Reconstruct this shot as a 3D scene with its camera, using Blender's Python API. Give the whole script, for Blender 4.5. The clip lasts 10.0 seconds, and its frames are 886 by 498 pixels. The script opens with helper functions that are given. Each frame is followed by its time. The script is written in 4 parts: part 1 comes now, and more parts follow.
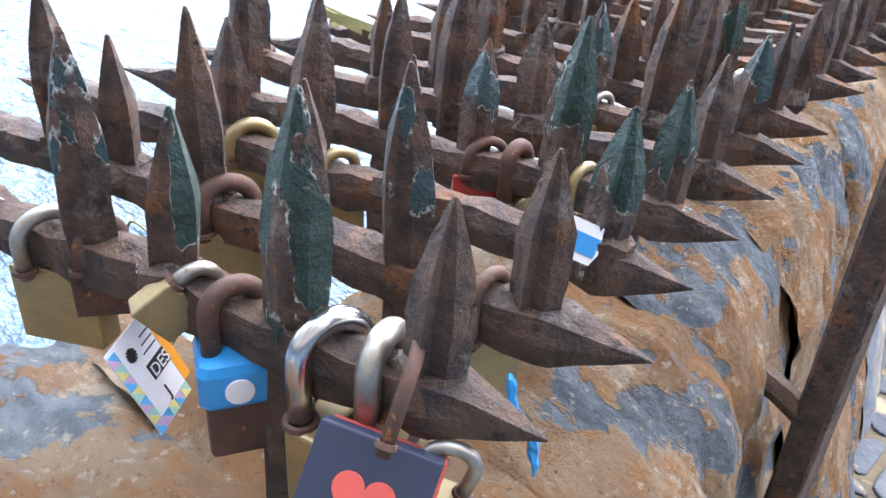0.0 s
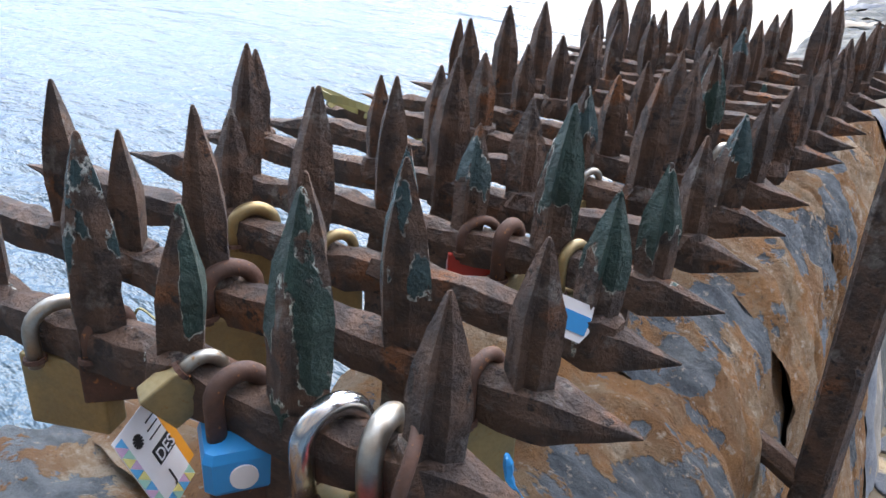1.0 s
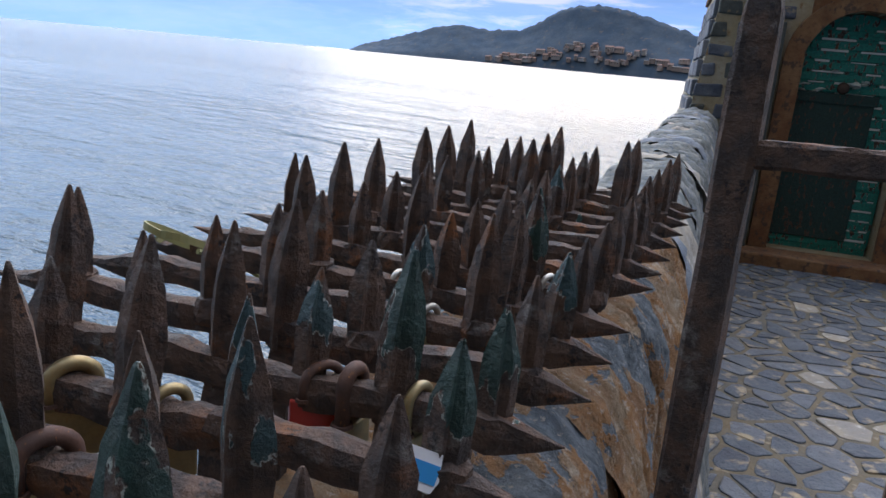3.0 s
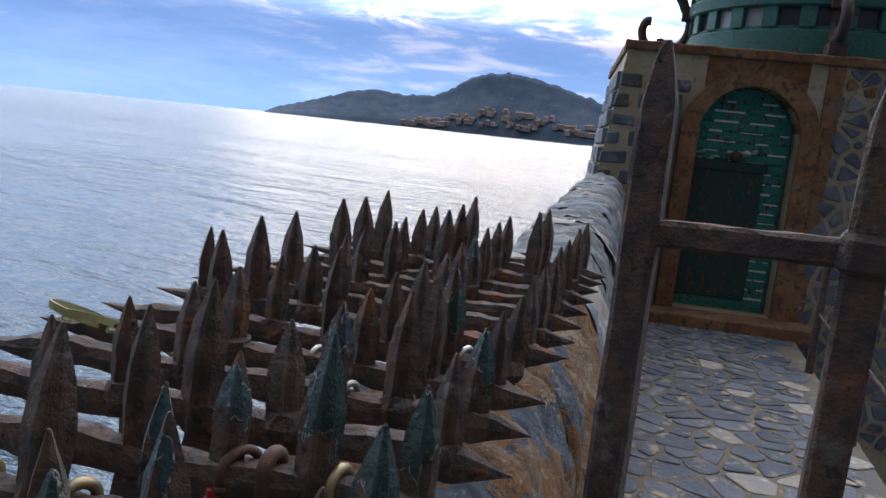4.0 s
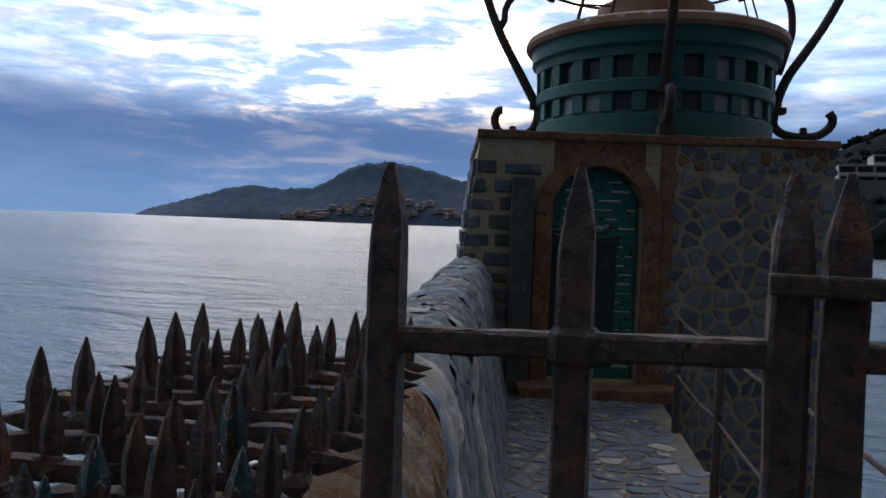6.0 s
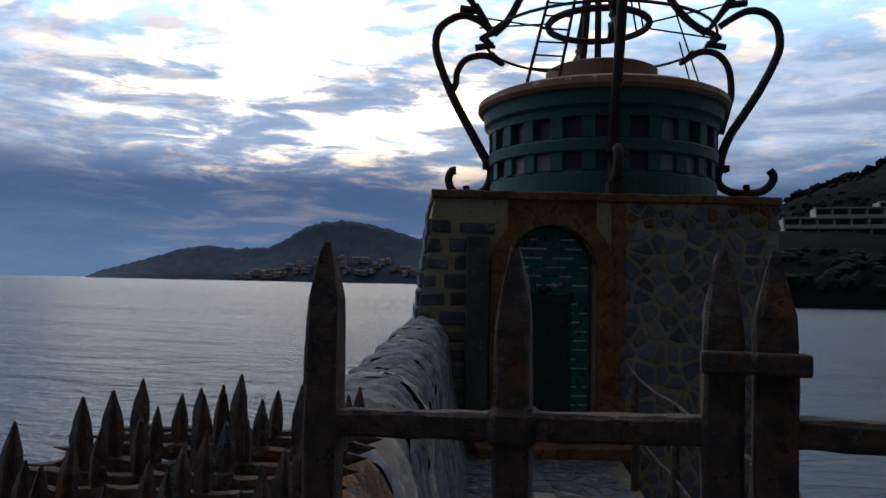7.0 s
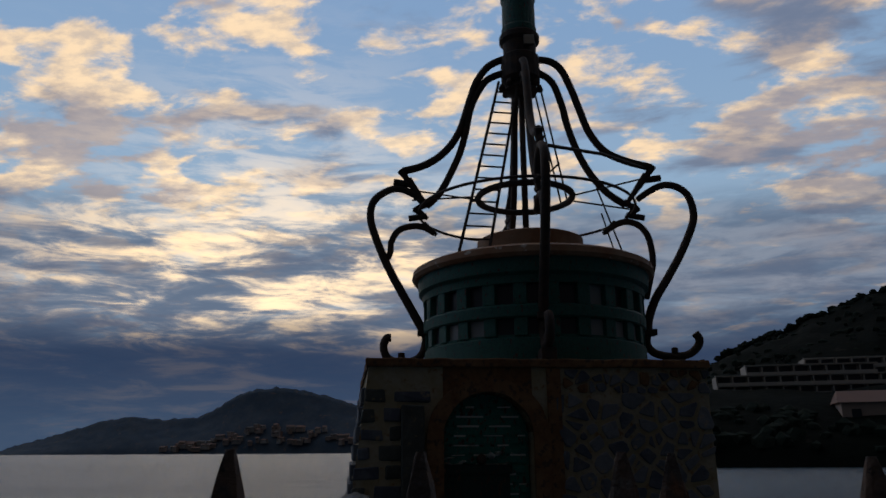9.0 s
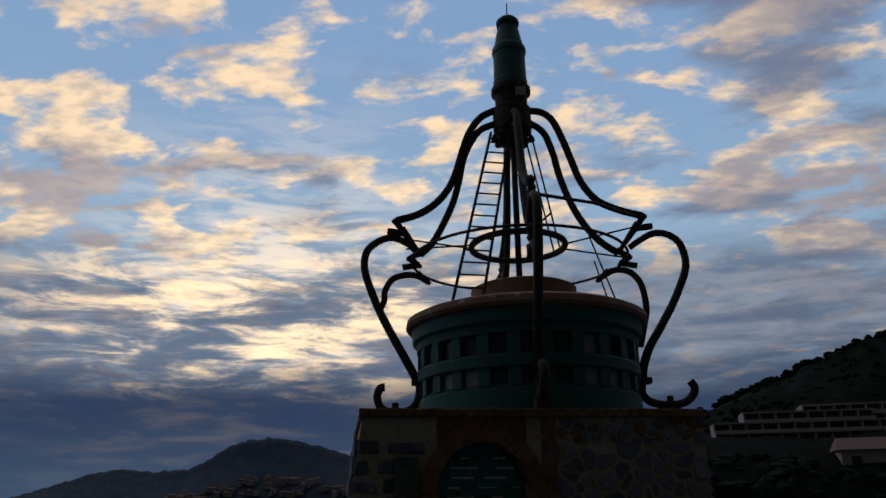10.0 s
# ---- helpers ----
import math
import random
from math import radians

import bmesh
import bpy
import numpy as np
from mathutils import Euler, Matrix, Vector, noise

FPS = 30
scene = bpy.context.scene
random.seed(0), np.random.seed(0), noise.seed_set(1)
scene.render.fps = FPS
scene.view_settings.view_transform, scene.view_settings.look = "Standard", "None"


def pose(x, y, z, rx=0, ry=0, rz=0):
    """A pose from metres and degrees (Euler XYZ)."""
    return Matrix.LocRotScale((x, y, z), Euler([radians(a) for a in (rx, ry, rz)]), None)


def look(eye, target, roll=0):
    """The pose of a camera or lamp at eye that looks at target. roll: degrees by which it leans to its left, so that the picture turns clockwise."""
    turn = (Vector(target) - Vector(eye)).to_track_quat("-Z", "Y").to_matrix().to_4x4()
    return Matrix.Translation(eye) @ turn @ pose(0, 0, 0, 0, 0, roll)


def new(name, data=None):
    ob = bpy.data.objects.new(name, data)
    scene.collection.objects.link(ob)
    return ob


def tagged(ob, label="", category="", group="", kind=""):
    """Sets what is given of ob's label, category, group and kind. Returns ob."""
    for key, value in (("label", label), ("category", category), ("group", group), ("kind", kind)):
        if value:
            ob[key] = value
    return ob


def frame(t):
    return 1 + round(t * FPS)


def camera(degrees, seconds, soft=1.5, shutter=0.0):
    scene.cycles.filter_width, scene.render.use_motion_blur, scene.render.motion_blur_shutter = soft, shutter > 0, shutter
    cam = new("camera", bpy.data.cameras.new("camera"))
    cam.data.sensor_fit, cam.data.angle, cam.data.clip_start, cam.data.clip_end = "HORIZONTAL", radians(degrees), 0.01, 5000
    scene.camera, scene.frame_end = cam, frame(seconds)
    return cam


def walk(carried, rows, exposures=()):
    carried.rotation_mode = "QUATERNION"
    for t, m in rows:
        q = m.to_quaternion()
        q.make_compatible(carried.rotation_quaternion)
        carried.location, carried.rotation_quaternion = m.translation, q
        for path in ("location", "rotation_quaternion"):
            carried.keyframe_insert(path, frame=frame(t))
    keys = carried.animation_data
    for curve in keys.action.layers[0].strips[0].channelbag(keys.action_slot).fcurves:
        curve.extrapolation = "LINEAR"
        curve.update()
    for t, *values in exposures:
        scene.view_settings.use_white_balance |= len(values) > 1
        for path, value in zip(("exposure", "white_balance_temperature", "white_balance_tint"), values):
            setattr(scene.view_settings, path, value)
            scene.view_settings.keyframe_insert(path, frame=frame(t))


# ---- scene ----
cam = camera(61.0, 10.0)
PATH = [
    (0, (-0.013, 0.06, 1.301), (-1.254, 1.304, 0.346), 3.6),
    (0.5, (-0.016, 0.058, 1.31), (-1.271, 1.342, 0.429), 3.4),
    (1, (-0.006, 0.052, 1.32), (-1.296, 1.349, 0.511), 2.7),
    (1.5, (-0.001, 0.046, 1.326), (-1.277, 1.398, 0.589), 3.0),
    (2, (-0.002, 0.046, 1.331), (-1.225, 1.466, 0.632), 3.4),
    (2.5, (-0.012, 0.052, 1.334), (-1.137, 1.586, 0.718), 4.1),
    (2.7, (-0.016, 0.052, 1.336), (-1.103, 1.633, 0.771), 4.6),
    (4, (-0.015, 0.041, 1.357), (-0.887, 1.813, 1.044), 5.9),
    (4.5, (0.004, 0.037, 1.367), (-0.796, 1.854, 1.123), 5.4),
    (5, (0.05, 0.044, 1.377), (-0.69, 1.893, 1.188), 4.4),
    (5.5, (0.094, 0.056, 1.387), (-0.577, 1.936, 1.258), 3.1),
    (7, (0.14, 0.068, 1.419), (-0.376, 1.998, 1.509), 1.1),
    (7.5, (0.149, 0.078, 1.431), (-0.277, 2.023, 1.616), 0.8),
    (8, (0.185, 0.034, 1.442), (-0.174, 1.981, 1.727), 0.4),
    (8.5, (0.186, 0.035, 1.454), (-0.175, 1.957, 1.871), 0.0),
    (9, (0.175, 0.055, 1.454), (-0.17, 1.956, 1.972), -0.4),
    (9.5, (0.184, 0.042, 1.454), (-0.147, 1.926, 2.038), -0.8),
    (10, (0.189, 0.029, 1.462), (-0.134, 1.897, 2.1), -0.8),
]
EXPOSURE = [(0, 1.25, 6950, 10), (1.0, 0.43, 7200, 10), (2.0, -0.18, 7000, 10), (2.7, -0.5, 6800, 9), (4.0, -0.72, 6700, 9), (5.0, -1.05, 6400, 8), (5.7, -1.55, 6350, 8), (7.0, -2.5, 6550, 8), (8.0, -3.2, 6700, 9), (9.0, -3.75, 6850, 10), (10.0, -3.72, 6850, 10)]
walk(cam, [(t, look(eye, target, roll)) for t, eye, target, roll in PATH], EXPOSURE)

# ---- world, sun, exposure ----
SUN_AZ, SUN_EL = radians(-23.0), radians(12.0)      # behind thin cloud over the bay
world = bpy.data.worlds.new("evening_sky")
scene.world = world
world.use_nodes = True


class Nodes:
    """Short hand for a node tree."""

    def __init__(self, tree):
        self.t = tree

    def add(self, kind, values=(), **props):
        n = self.t.nodes.new(kind)
        if "operation" in props:
            n.operation = props["operation"]
        if "data_type" in props:
            n.data_type, n.blend_type = props["data_type"], props["blend_type"]
        if "interpolation_type" in props:
            n.interpolation_type = props["interpolation_type"]
        for k, v in dict(values).items():
            self.put(n.inputs[k], v)
        return n

    def put(self, socket, v):
        if isinstance(v, bpy.types.NodeSocket):
            self.t.links.new(v, socket)
        elif isinstance(v, tuple) and len(v) == 3 and socket.type == "RGBA":
            socket.default_value = (*v, 1)
        else:
            socket.default_value = v

    def math(self, op, a, b=0.0, c=0.0, clamp=False):
        n = self.add("ShaderNodeMath", {0: a, 1: b, 2: c}, operation=op)
        n.use_clamp = clamp
        return n.outputs[0]

    def mix(self, f, a, b, blend="MIX"):
        n = self.add("ShaderNodeMix", data_type="RGBA", blend_type=blend)
        self.put(n.inputs[0], f), self.put(n.inputs[6], a), self.put(n.inputs[7], b)
        return n.outputs[2]

    def noise(self, vec, scale, detail=4.0, rough=0.55, distort=0.0):
        n = self.add("ShaderNodeTexNoise", {"Vector": vec, "Scale": scale, "Detail": detail, "Roughness": rough, "Distortion": distort})
        return n.outputs["Fac"]

    def step(self, v, lo, hi):
        n = self.add("ShaderNodeMapRange", {"Value": v, "From Min": lo, "From Max": hi}, interpolation_type="SMOOTHSTEP")
        return n.outputs[0]

    def scaled(self, vec, s, loc=(0, 0, 0)):
        n = self.add("ShaderNodeMapping", {"Vector": vec, "Scale": s, "Location": loc})
        return n.outputs[0]


def build_sky():
    n = Nodes(world.node_tree)
    bg = world.node_tree.nodes["Background"]
    sky = n.add("ShaderNodeTexSky")
    sky.sky_type, sky.sun_disc, sky.sun_elevation, sky.sun_rotation = "NISHITA", False, SUN_EL, SUN_AZ
    sky.dust_density, sky.ozone_density = 0.6, 2.5
    d = n.add("ShaderNodeTexCoord").outputs["Generated"]
    xyz = n.add("ShaderNodeSeparateXYZ", {0: d})
    x, y, z = xyz.outputs
    up = n.math("MAXIMUM", z, 0.0)
    az = n.math("ARCTAN2", x, y)
    # nearness to the sun
    sx, sy, sz = math.sin(SUN_AZ) * math.cos(SUN_EL), math.cos(SUN_AZ) * math.cos(SUN_EL), math.sin(SUN_EL)
    dot = n.add("ShaderNodeVectorMath", {0: d, 1: (sx, sy, sz)}, operation="DOT_PRODUCT").outputs["Value"]
    near = n.math("POWER", n.math("MAXIMUM", dot, 0.0), 7.0)
    glow = n.math("POWER", n.math("MAXIMUM", dot, 0.0), 45.0)
    # clear evening blue, paler and greener low down
    col = n.mix(n.step(up, 0.18, 0.62), (4.0, 6.0, 8.3), (2.8, 4.8, 8.2))
    col = n.mix(0.06, col, sky.outputs[0])
    # small puffs on a flat sheet, so that they crowd together towards the horizon
    k = n.math("ADD", up, 0.16)
    flat = n.add("ShaderNodeCombineXYZ", {0: n.math("DIVIDE", x, k), 1: n.math("DIVIDE", y, k), 2: 0.3}).outputs[0]
    big = n.noise(n.scaled(flat, (1.0, 1.3, 1), (0.4, 0.2, 0)), 1.3, 3, 0.5)
    puff = n.noise(n.scaled(flat, (0.85, 1.2, 1), (3.3, 1.2, 0)), 7.5, 7, 0.55, 0.2)
    body = n.noise(n.scaled(flat, (0.9, 1.3, 1), (3.36, 1.32, 0)), 5.0, 5, 0.5)
    m = n.math("ADD", n.math("MULTIPLY", n.math("SUBTRACT", big, 0.5), 0.42), puff)
    cover = n.step(m, 0.47, 0.615)
    thick = n.step(n.math("ADD", n.math("MULTIPLY", n.math("SUBTRACT", big, 0.5), 0.9), body), 0.53, 0.70)
    curd = n.noise(n.scaled(flat, (1.0, 1.5, 1), (1.3, 5.2, 0)), 17.0, 7, 0.6)
    lit = n.mix(near, (13.5, 10.0, 6.4), (14.5, 11.0, 7.2))
    shade = n.mix(near, (3.0, 3.1, 4.2), (4.6, 4.3, 4.9))
    lit = n.mix(n.math("MULTIPLY", n.step(curd, 0.62, 0.32), 0.65), lit, (6.2, 5.6, 5.4))
    col = n.mix(n.math("MULTIPLY", cover, 0.90), col, n.mix(n.math("MULTIPLY", thick, 0.85), lit, shade))
    # grey-mauve sheets away from the sun, with warm torn edges
    sheet = n.noise(n.scaled(flat, (0.8, 1.5, 1), (7.1, 4.2, 0)), 2.6, 7, 0.55, 0.3)
    away = n.math("MULTIPLY", n.step(n.math("ADD", az, n.math("MULTIPLY", n.math("SUBTRACT", big, 0.5), 0.9)), 0.02, 0.34), 0.13)
    grey = n.step(n.math("ADD", sheet, away), 0.55, 0.69)
    col = n.mix(n.math("MULTIPLY", grey, 0.80), col, n.mix(n.step(puff, 0.35, 0.68), (1.9, 2.25, 3.4), (4.4, 4.1, 4.6)))
    # long streaks low over the bay, lit near the sun
    low = n.math("SUBTRACT", 1.0, n.step(n.math("ADD", z, n.math("MULTIPLY", n.math("SUBTRACT", big, 0.5), 0.25)), 0.24, 0.36))
    lie = n.add("ShaderNodeCombineXYZ", {0: n.math("MULTIPLY", az, 2.6), 1: n.math("MULTIPLY", z, 13.0), 2: 1.7}).outputs[0]
    streak = n.noise(lie, 1.6, 8, 0.60, 0.5)
    fine = n.noise(n.scaled(lie, (1.3, 1.2, 1), (4.0, 2.0, 0)), 2.6, 8, 0.62, 0.4)
    warm = n.math("MULTIPLY", n.step(fine, 0.48, 0.66), n.step(dot, 0.925, 0.992))
    col = n.mix(n.math("MULTIPLY", low, n.math("MULTIPLY", n.step(streak, 0.24, 0.46), 0.90)), col, n.mix(warm, n.mix(n.step(fine, 0.35, 0.65), (1.3, 1.85, 3.0), (3.0, 3.5, 4.6)), (14.5, 10.9, 7.0)))
    # slate-blue bank low over the sea, broken at its upper edge
    wob = n.math("MULTIPLY", n.math("SUBTRACT", n.noise(n.scaled(d, (2.0, 2.0, 10)), 1.3, 5), 0.5), 0.09)
    h = n.math("ADD", z, wob)
    bank = n.math("SUBTRACT", 1.0, n.step(h, 0.115, 0.195))
    haze = n.mix(n.step(z, 0.0, 0.12), (0.52, 0.98, 1.90), (0.28, 0.57, 1.32))
    haze = n.mix(n.math("MULTIPLY", n.step(streak, 0.45, 0.7), 0.14), haze, (0.9, 1.15, 1.8))
    col = n.mix(n.math("MULTIPLY", bank, 0.95), col, haze)
    gap = n.math("MULTIPLY", glow, n.step(h, 0.13, 0.20))
    col = n.mix(n.math("MULTIPLY", gap, n.math("MULTIPLY", n.step(fine, 0.42, 0.62), 0.32)), col, (26.0, 20.0, 13.0))
    # the evening's light lies on the sun's side of the sky
    side = n.step(dot, -0.35, 0.80)
    col = n.mix(1.0, col, n.mix(side, (0.098, 0.090, 0.080), (1.0, 1.0, 1.0)), "MULTIPLY")
    n.put(bg.inputs[0], col)
    bg.inputs[1].default_value = 1.0


build_sky()
sun = new("sun", bpy.data.lights.new("sun", "SUN"))
sun.data.energy, sun.data.angle, sun.data.color = 0.8, radians(40), (1.0, 0.86, 0.68)
sun.matrix_world = look((0, 0, 30), (-math.sin(SUN_AZ) * 30, -math.cos(SUN_AZ) * 30, 30 - 30 * math.tan(SUN_EL)))


# ---- materials ----
def material(name, rough=0.7, metal=0.0):
    m = bpy.data.materials.new(name)
    m.use_nodes = True
    n = Nodes(m.node_tree)
    b = m.node_tree.nodes["Principled BSDF"]
    b.inputs["Roughness"].default_value, b.inputs["Metallic"].default_value = rough, metal
    return m, n, b


def place(n, shift=True):
    """World place, moved by a random step for each object."""
    p = n.add("ShaderNodeNewGeometry").outputs["Position"]
    if not shift:
        return p
    r = n.add("ShaderNodeObjectInfo").outputs["Random"]
    c = n.add("ShaderNodeCombineXYZ", {0: n.math("MULTIPLY", r, 37.0), 1: n.math("MULTIPLY", r, 11.0), 2: r}).outputs[0]
    return n.add("ShaderNodeVectorMath", {0: p, 1: c}, operation="ADD").outputs[0]


def relief(n, b, height, strength, distance):
    bump = n.add("ShaderNodeBump", {"Height": height, "Strength": strength, "Distance": distance})
    n.put(b.inputs["Normal"], bump.outputs[0])


def two_tone(name, a, c, scale, rough=0.75, metal=0.0, spots=None, spot=(0.5, 0.6), spot_scale=3.0, fine=6.0, strength=0.6, distance=0.004, shift=True, tones=0.0):
    """Two colours in soft patches, fine grain, and sharper spots of a third colour."""
    m, n, b = material(name, rough, metal)
    p = place(n, shift)
    base = n.mix(n.step(n.noise(p, scale, 5), 0.35, 0.65), a, c)
    grain = n.noise(p, scale * fine, 6, 0.65)
    base = n.mix(n.math("MULTIPLY", grain, 0.55), base, (a[0] * 0.35, a[1] * 0.35, a[2] * 0.35))
    if tones:
        r = n.add("ShaderNodeObjectInfo").outputs["Random"]
        base = n.mix(n.math("MULTIPLY", n.step(r, 0.45, 1.0), tones), base, (0.28, 0.29, 0.31))
        base = n.mix(n.math("MULTIPLY", n.step(r, 0.40, 0.0), tones), base, (0.055, 0.065, 0.09))
    if spots:
        base = n.mix(n.step(n.noise(p, scale * spot_scale, 5, 0.6), *spot), base, spots)
    n.put(b.inputs["Base Color"], base)
    n.put(b.inputs["Roughness"], n.math("ADD", n.math("MULTIPLY", grain, 0.25), rough - 0.12))
    relief(n, b, n.math("ADD", grain, n.math("MULTIPLY", n.noise(p, scale * 1.7, 4), 1.5)), strength, distance)
    return m


def painted_iron(name, paint, cover, flake=(0.62, 0.66, 0.60), upper=0.0):
    """Rusted iron with what is left of its paint, pale along the flaking edges."""
    m, n, b = material(name, 0.7, 0.0)
    p = place(n)
    rust = n.mix(n.step(n.noise(p, 38, 6), 0.38, 0.62), (0.056, 0.041, 0.036), (0.135, 0.080, 0.054))
    rust = n.mix(n.step(n.noise(p, 24, 5), 0.57, 0.72), rust, (0.27, 0.105, 0.035))
    rust = n.mix(n.step(n.noise(p, 26, 6, 0.65), 0.57, 0.68), rust, (0.17, 0.155, 0.14))
    rust = n.mix(n.step(n.noise(p, 48, 6, 0.7), 0.56, 0.64), rust, (0.026, 0.020, 0.018))
    grain = n.noise(p, 260, 6, 0.7)
    rust = n.mix(n.math("MULTIPLY", grain, 0.5), rust, (0.025, 0.016, 0.015))
    f = n.noise(n.scaled(p, (1.0, 1.0, 0.42)), 36, 4, 0.5)
    f = n.math("ADD", f, n.math("MULTIPLY", n.math("SUBTRACT", n.noise(p, 240, 5, 0.6), 0.5), 0.10))
    if upper:
        rise = n.add("ShaderNodeSeparateXYZ", {0: n.add("ShaderNodeTexCoord").outputs["Object"]}).outputs[2]
        f = n.math("ADD", f, n.math("MULTIPLY", n.math("SUBTRACT", n.step(rise, 0.018, 0.065), 0.6), upper))
    on = n.step(f, cover, cover + 0.012)
    edge = n.math("SUBTRACT", n.step(f, cover - 0.014, cover - 0.008), on)
    edge = n.math("MULTIPLY", edge, n.step(n.noise(p, 130, 3), 0.42, 0.60))
    col = n.mix(n.math("MULTIPLY", edge, 0.75), rust, flake)
    tint = n.mix(n.step(n.noise(p, 70, 4), 0.4, 0.7), paint, (paint[0] * 0.55, paint[1] * 0.6, paint[2] * 0.6))
    col = n.mix(on, col, tint)
    n.put(b.inputs["Base Color"], col)
    n.put(b.inputs["Roughness"], n.math("SUBTRACT", 0.8, n.math("MULTIPLY", on, 0.25)))
    relief(n, b, n.math("ADD", n.math("MULTIPLY", on, 0.7), n.math("ADD", grain, n.math("MULTIPLY", n.noise(p, 55, 6, 0.65), 3.0))), 1.0, 0.0030)
    return m


def coping_material(name, blue):
    """Rust-stained schist: ochre and buff beds, pale crusts, dark pits, and slate showing where the crust is gone."""
    m, n, b = material(name, 0.85)
    p = place(n, False)
    beds = n.noise(n.scaled(p, (5, 11, 5)), 1.0, 7, 0.62, 0.7)
    base = n.mix(n.step(beds, 0.38, 0.62), (0.29, 0.145, 0.058), (0.41, 0.29, 0.175))
    base = n.mix(n.step(n.noise(p, 16, 6, 0.62), 0.48, 0.60), base, (0.40, 0.20, 0.075))
    base = n.mix(n.step(n.noise(p, 13, 8, 0.72), 0.55, 0.66), base, (0.55, 0.45, 0.33))
    slate = n.mix(n.step(n.noise(n.scaled(p, (16, 34, 16)), 1.0, 7, 0.65), 0.35, 0.65), (0.085, 0.105, 0.125), (0.24, 0.28, 0.31))
    gone = n.step(n.noise(n.scaled(p, (6.0, 7.0, 6.0), (1.3, blue * 3, 0.4)), 1.0, 9, 0.62, 0.25), 0.560 - blue, 0.575 - blue)
    base = n.mix(gone, base, slate)
    pits = n.noise(p, 150, 6, 0.75)
    base = n.mix(n.math("MULTIPLY", n.step(pits, 0.54, 0.70), n.math("SUBTRACT", 0.75, n.math("MULTIPLY", gone, 0.5))), base, (0.10, 0.055, 0.028))
    base = n.mix(n.math("MULTIPLY", n.step(n.noise(p, 85, 5, 0.65), 0.58, 0.68), 0.7), base, (0.60, 0.52, 0.42))
    n.put(b.inputs["Base Color"], base)
    h = n.math("ADD", n.math("MULTIPLY", n.noise(p, 80, 9, 0.78), 1.7), n.math("ADD", n.math("MULTIPLY", beds, 2.0), n.math("MULTIPLY", gone, -0.7)))
    relief(n, b, h, 1.0, 0.015)
    return m


M = {}
M["coping"] = coping_material("rust_crusted_schist", -0.035)
M["coping_blue"] = coping_material("blue_and_ochre_schist", 0.045)
M["rust"] = painted_iron("rusted_iron", (0.05, 0.12, 0.12), 0.74)
M["rust_green"] = painted_iron("rusted_iron_green_paint", (0.018, 0.055, 0.046), 0.50, (0.50, 0.56, 0.50), 0.22)
M["rust_teal"] = painted_iron("rusted_iron_teal_paint", (0.030, 0.072, 0.080), 0.60, (0.46, 0.52, 0.50), 0.20)
M["gate"] = painted_iron("gate_iron", (0.05, 0.05, 0.055), 0.70, (0.2, 0.17, 0.15))
M["green_iron"] = painted_iron("green_painted_iron", (0.016, 0.130, 0.108), 0.36, (0.10, 0.16, 0.14))
M["cage"] = two_tone("dark_wrought_iron", (0.045, 0.035, 0.030), (0.085, 0.05, 0.035), 9, 0.75)
M["slate"] = two_tone("blue_grey_slate", (0.16, 0.19, 0.235), (0.26, 0.285, 0.315), 14, 0.75, spots=(0.40, 0.30, 0.17), spot=(0.60, 0.72), spot_scale=0.6, distance=0.006)
M["tan"] = two_tone("rust_stained_stone", (0.43, 0.22, 0.10), (0.44, 0.36, 0.27), 13, 0.85, spots=(0.56, 0.50, 0.42), spot=(0.55, 0.68), spot_scale=2.2, fine=9, distance=0.007)
M["buff"] = two_tone("buff_stone", (0.40, 0.35, 0.27), (0.30, 0.29, 0.27), 9, 0.85, spots=(0.50, 0.47, 0.42), spot=(0.52, 0.7), distance=0.008)
M["grey"] = two_tone("weathered_grey_stone", (0.115, 0.130, 0.130), (0.235, 0.245, 0.225), 15, 0.85, spots=(0.12, 0.14, 0.17), spot=(0.55, 0.66), distance=0.01)
M["mortar"] = two_tone("ochre_mortar", (0.34, 0.28, 0.18), (0.28, 0.26, 0.22), 6, 0.9, spots=(0.45, 0.42, 0.36), spot=(0.58, 0.7), distance=0.01)
M["floor_mortar"] = two_tone("grey_ochre_floor_mortar", (0.21, 0.165, 0.10), (0.15, 0.145, 0.125), 5, 0.9, spots=(0.34, 0.29, 0.21), spot=(0.56, 0.7), distance=0.015)
M["wallstone"] = two_tone("dark_blue_wall_stone", (0.085, 0.10, 0.135), (0.17, 0.19, 0.22), 5, 0.7, spots=(0.34, 0.26, 0.15), spot=(0.60, 0.72), spot_scale=1.6, distance=0.016, tones=0.45)
M["paving"] = two_tone("blue_grey_paving_stone", (0.060, 0.078, 0.105), (0.125, 0.150, 0.180), 7, 0.5, spots=(0.42, 0.33, 0.20), spot=(0.54, 0.68), spot_scale=1.4, distance=0.02, tones=0.28)
M["wall_mortar"] = two_tone("ochre_wall_mortar", (0.40, 0.33, 0.20), (0.46, 0.41, 0.31), 5, 0.9, spots=(0.26, 0.16, 0.08), spot=(0.56, 0.68), distance=0.012)
M["dark_stone"] = two_tone("dark_green_grey_stone", (0.065, 0.075, 0.070), (0.11, 0.12, 0.11), 6, 0.8, spots=(0.20, 0.16, 0.10), spot=(0.60, 0.70), distance=0.01)
M["stain"] = two_tone("rust_stained_render", (0.185, 0.080, 0.032), (0.29, 0.16, 0.075), 5.5, 0.85, spots=(0.085, 0.050, 0.035), spot=(0.52, 0.64), distance=0.012)
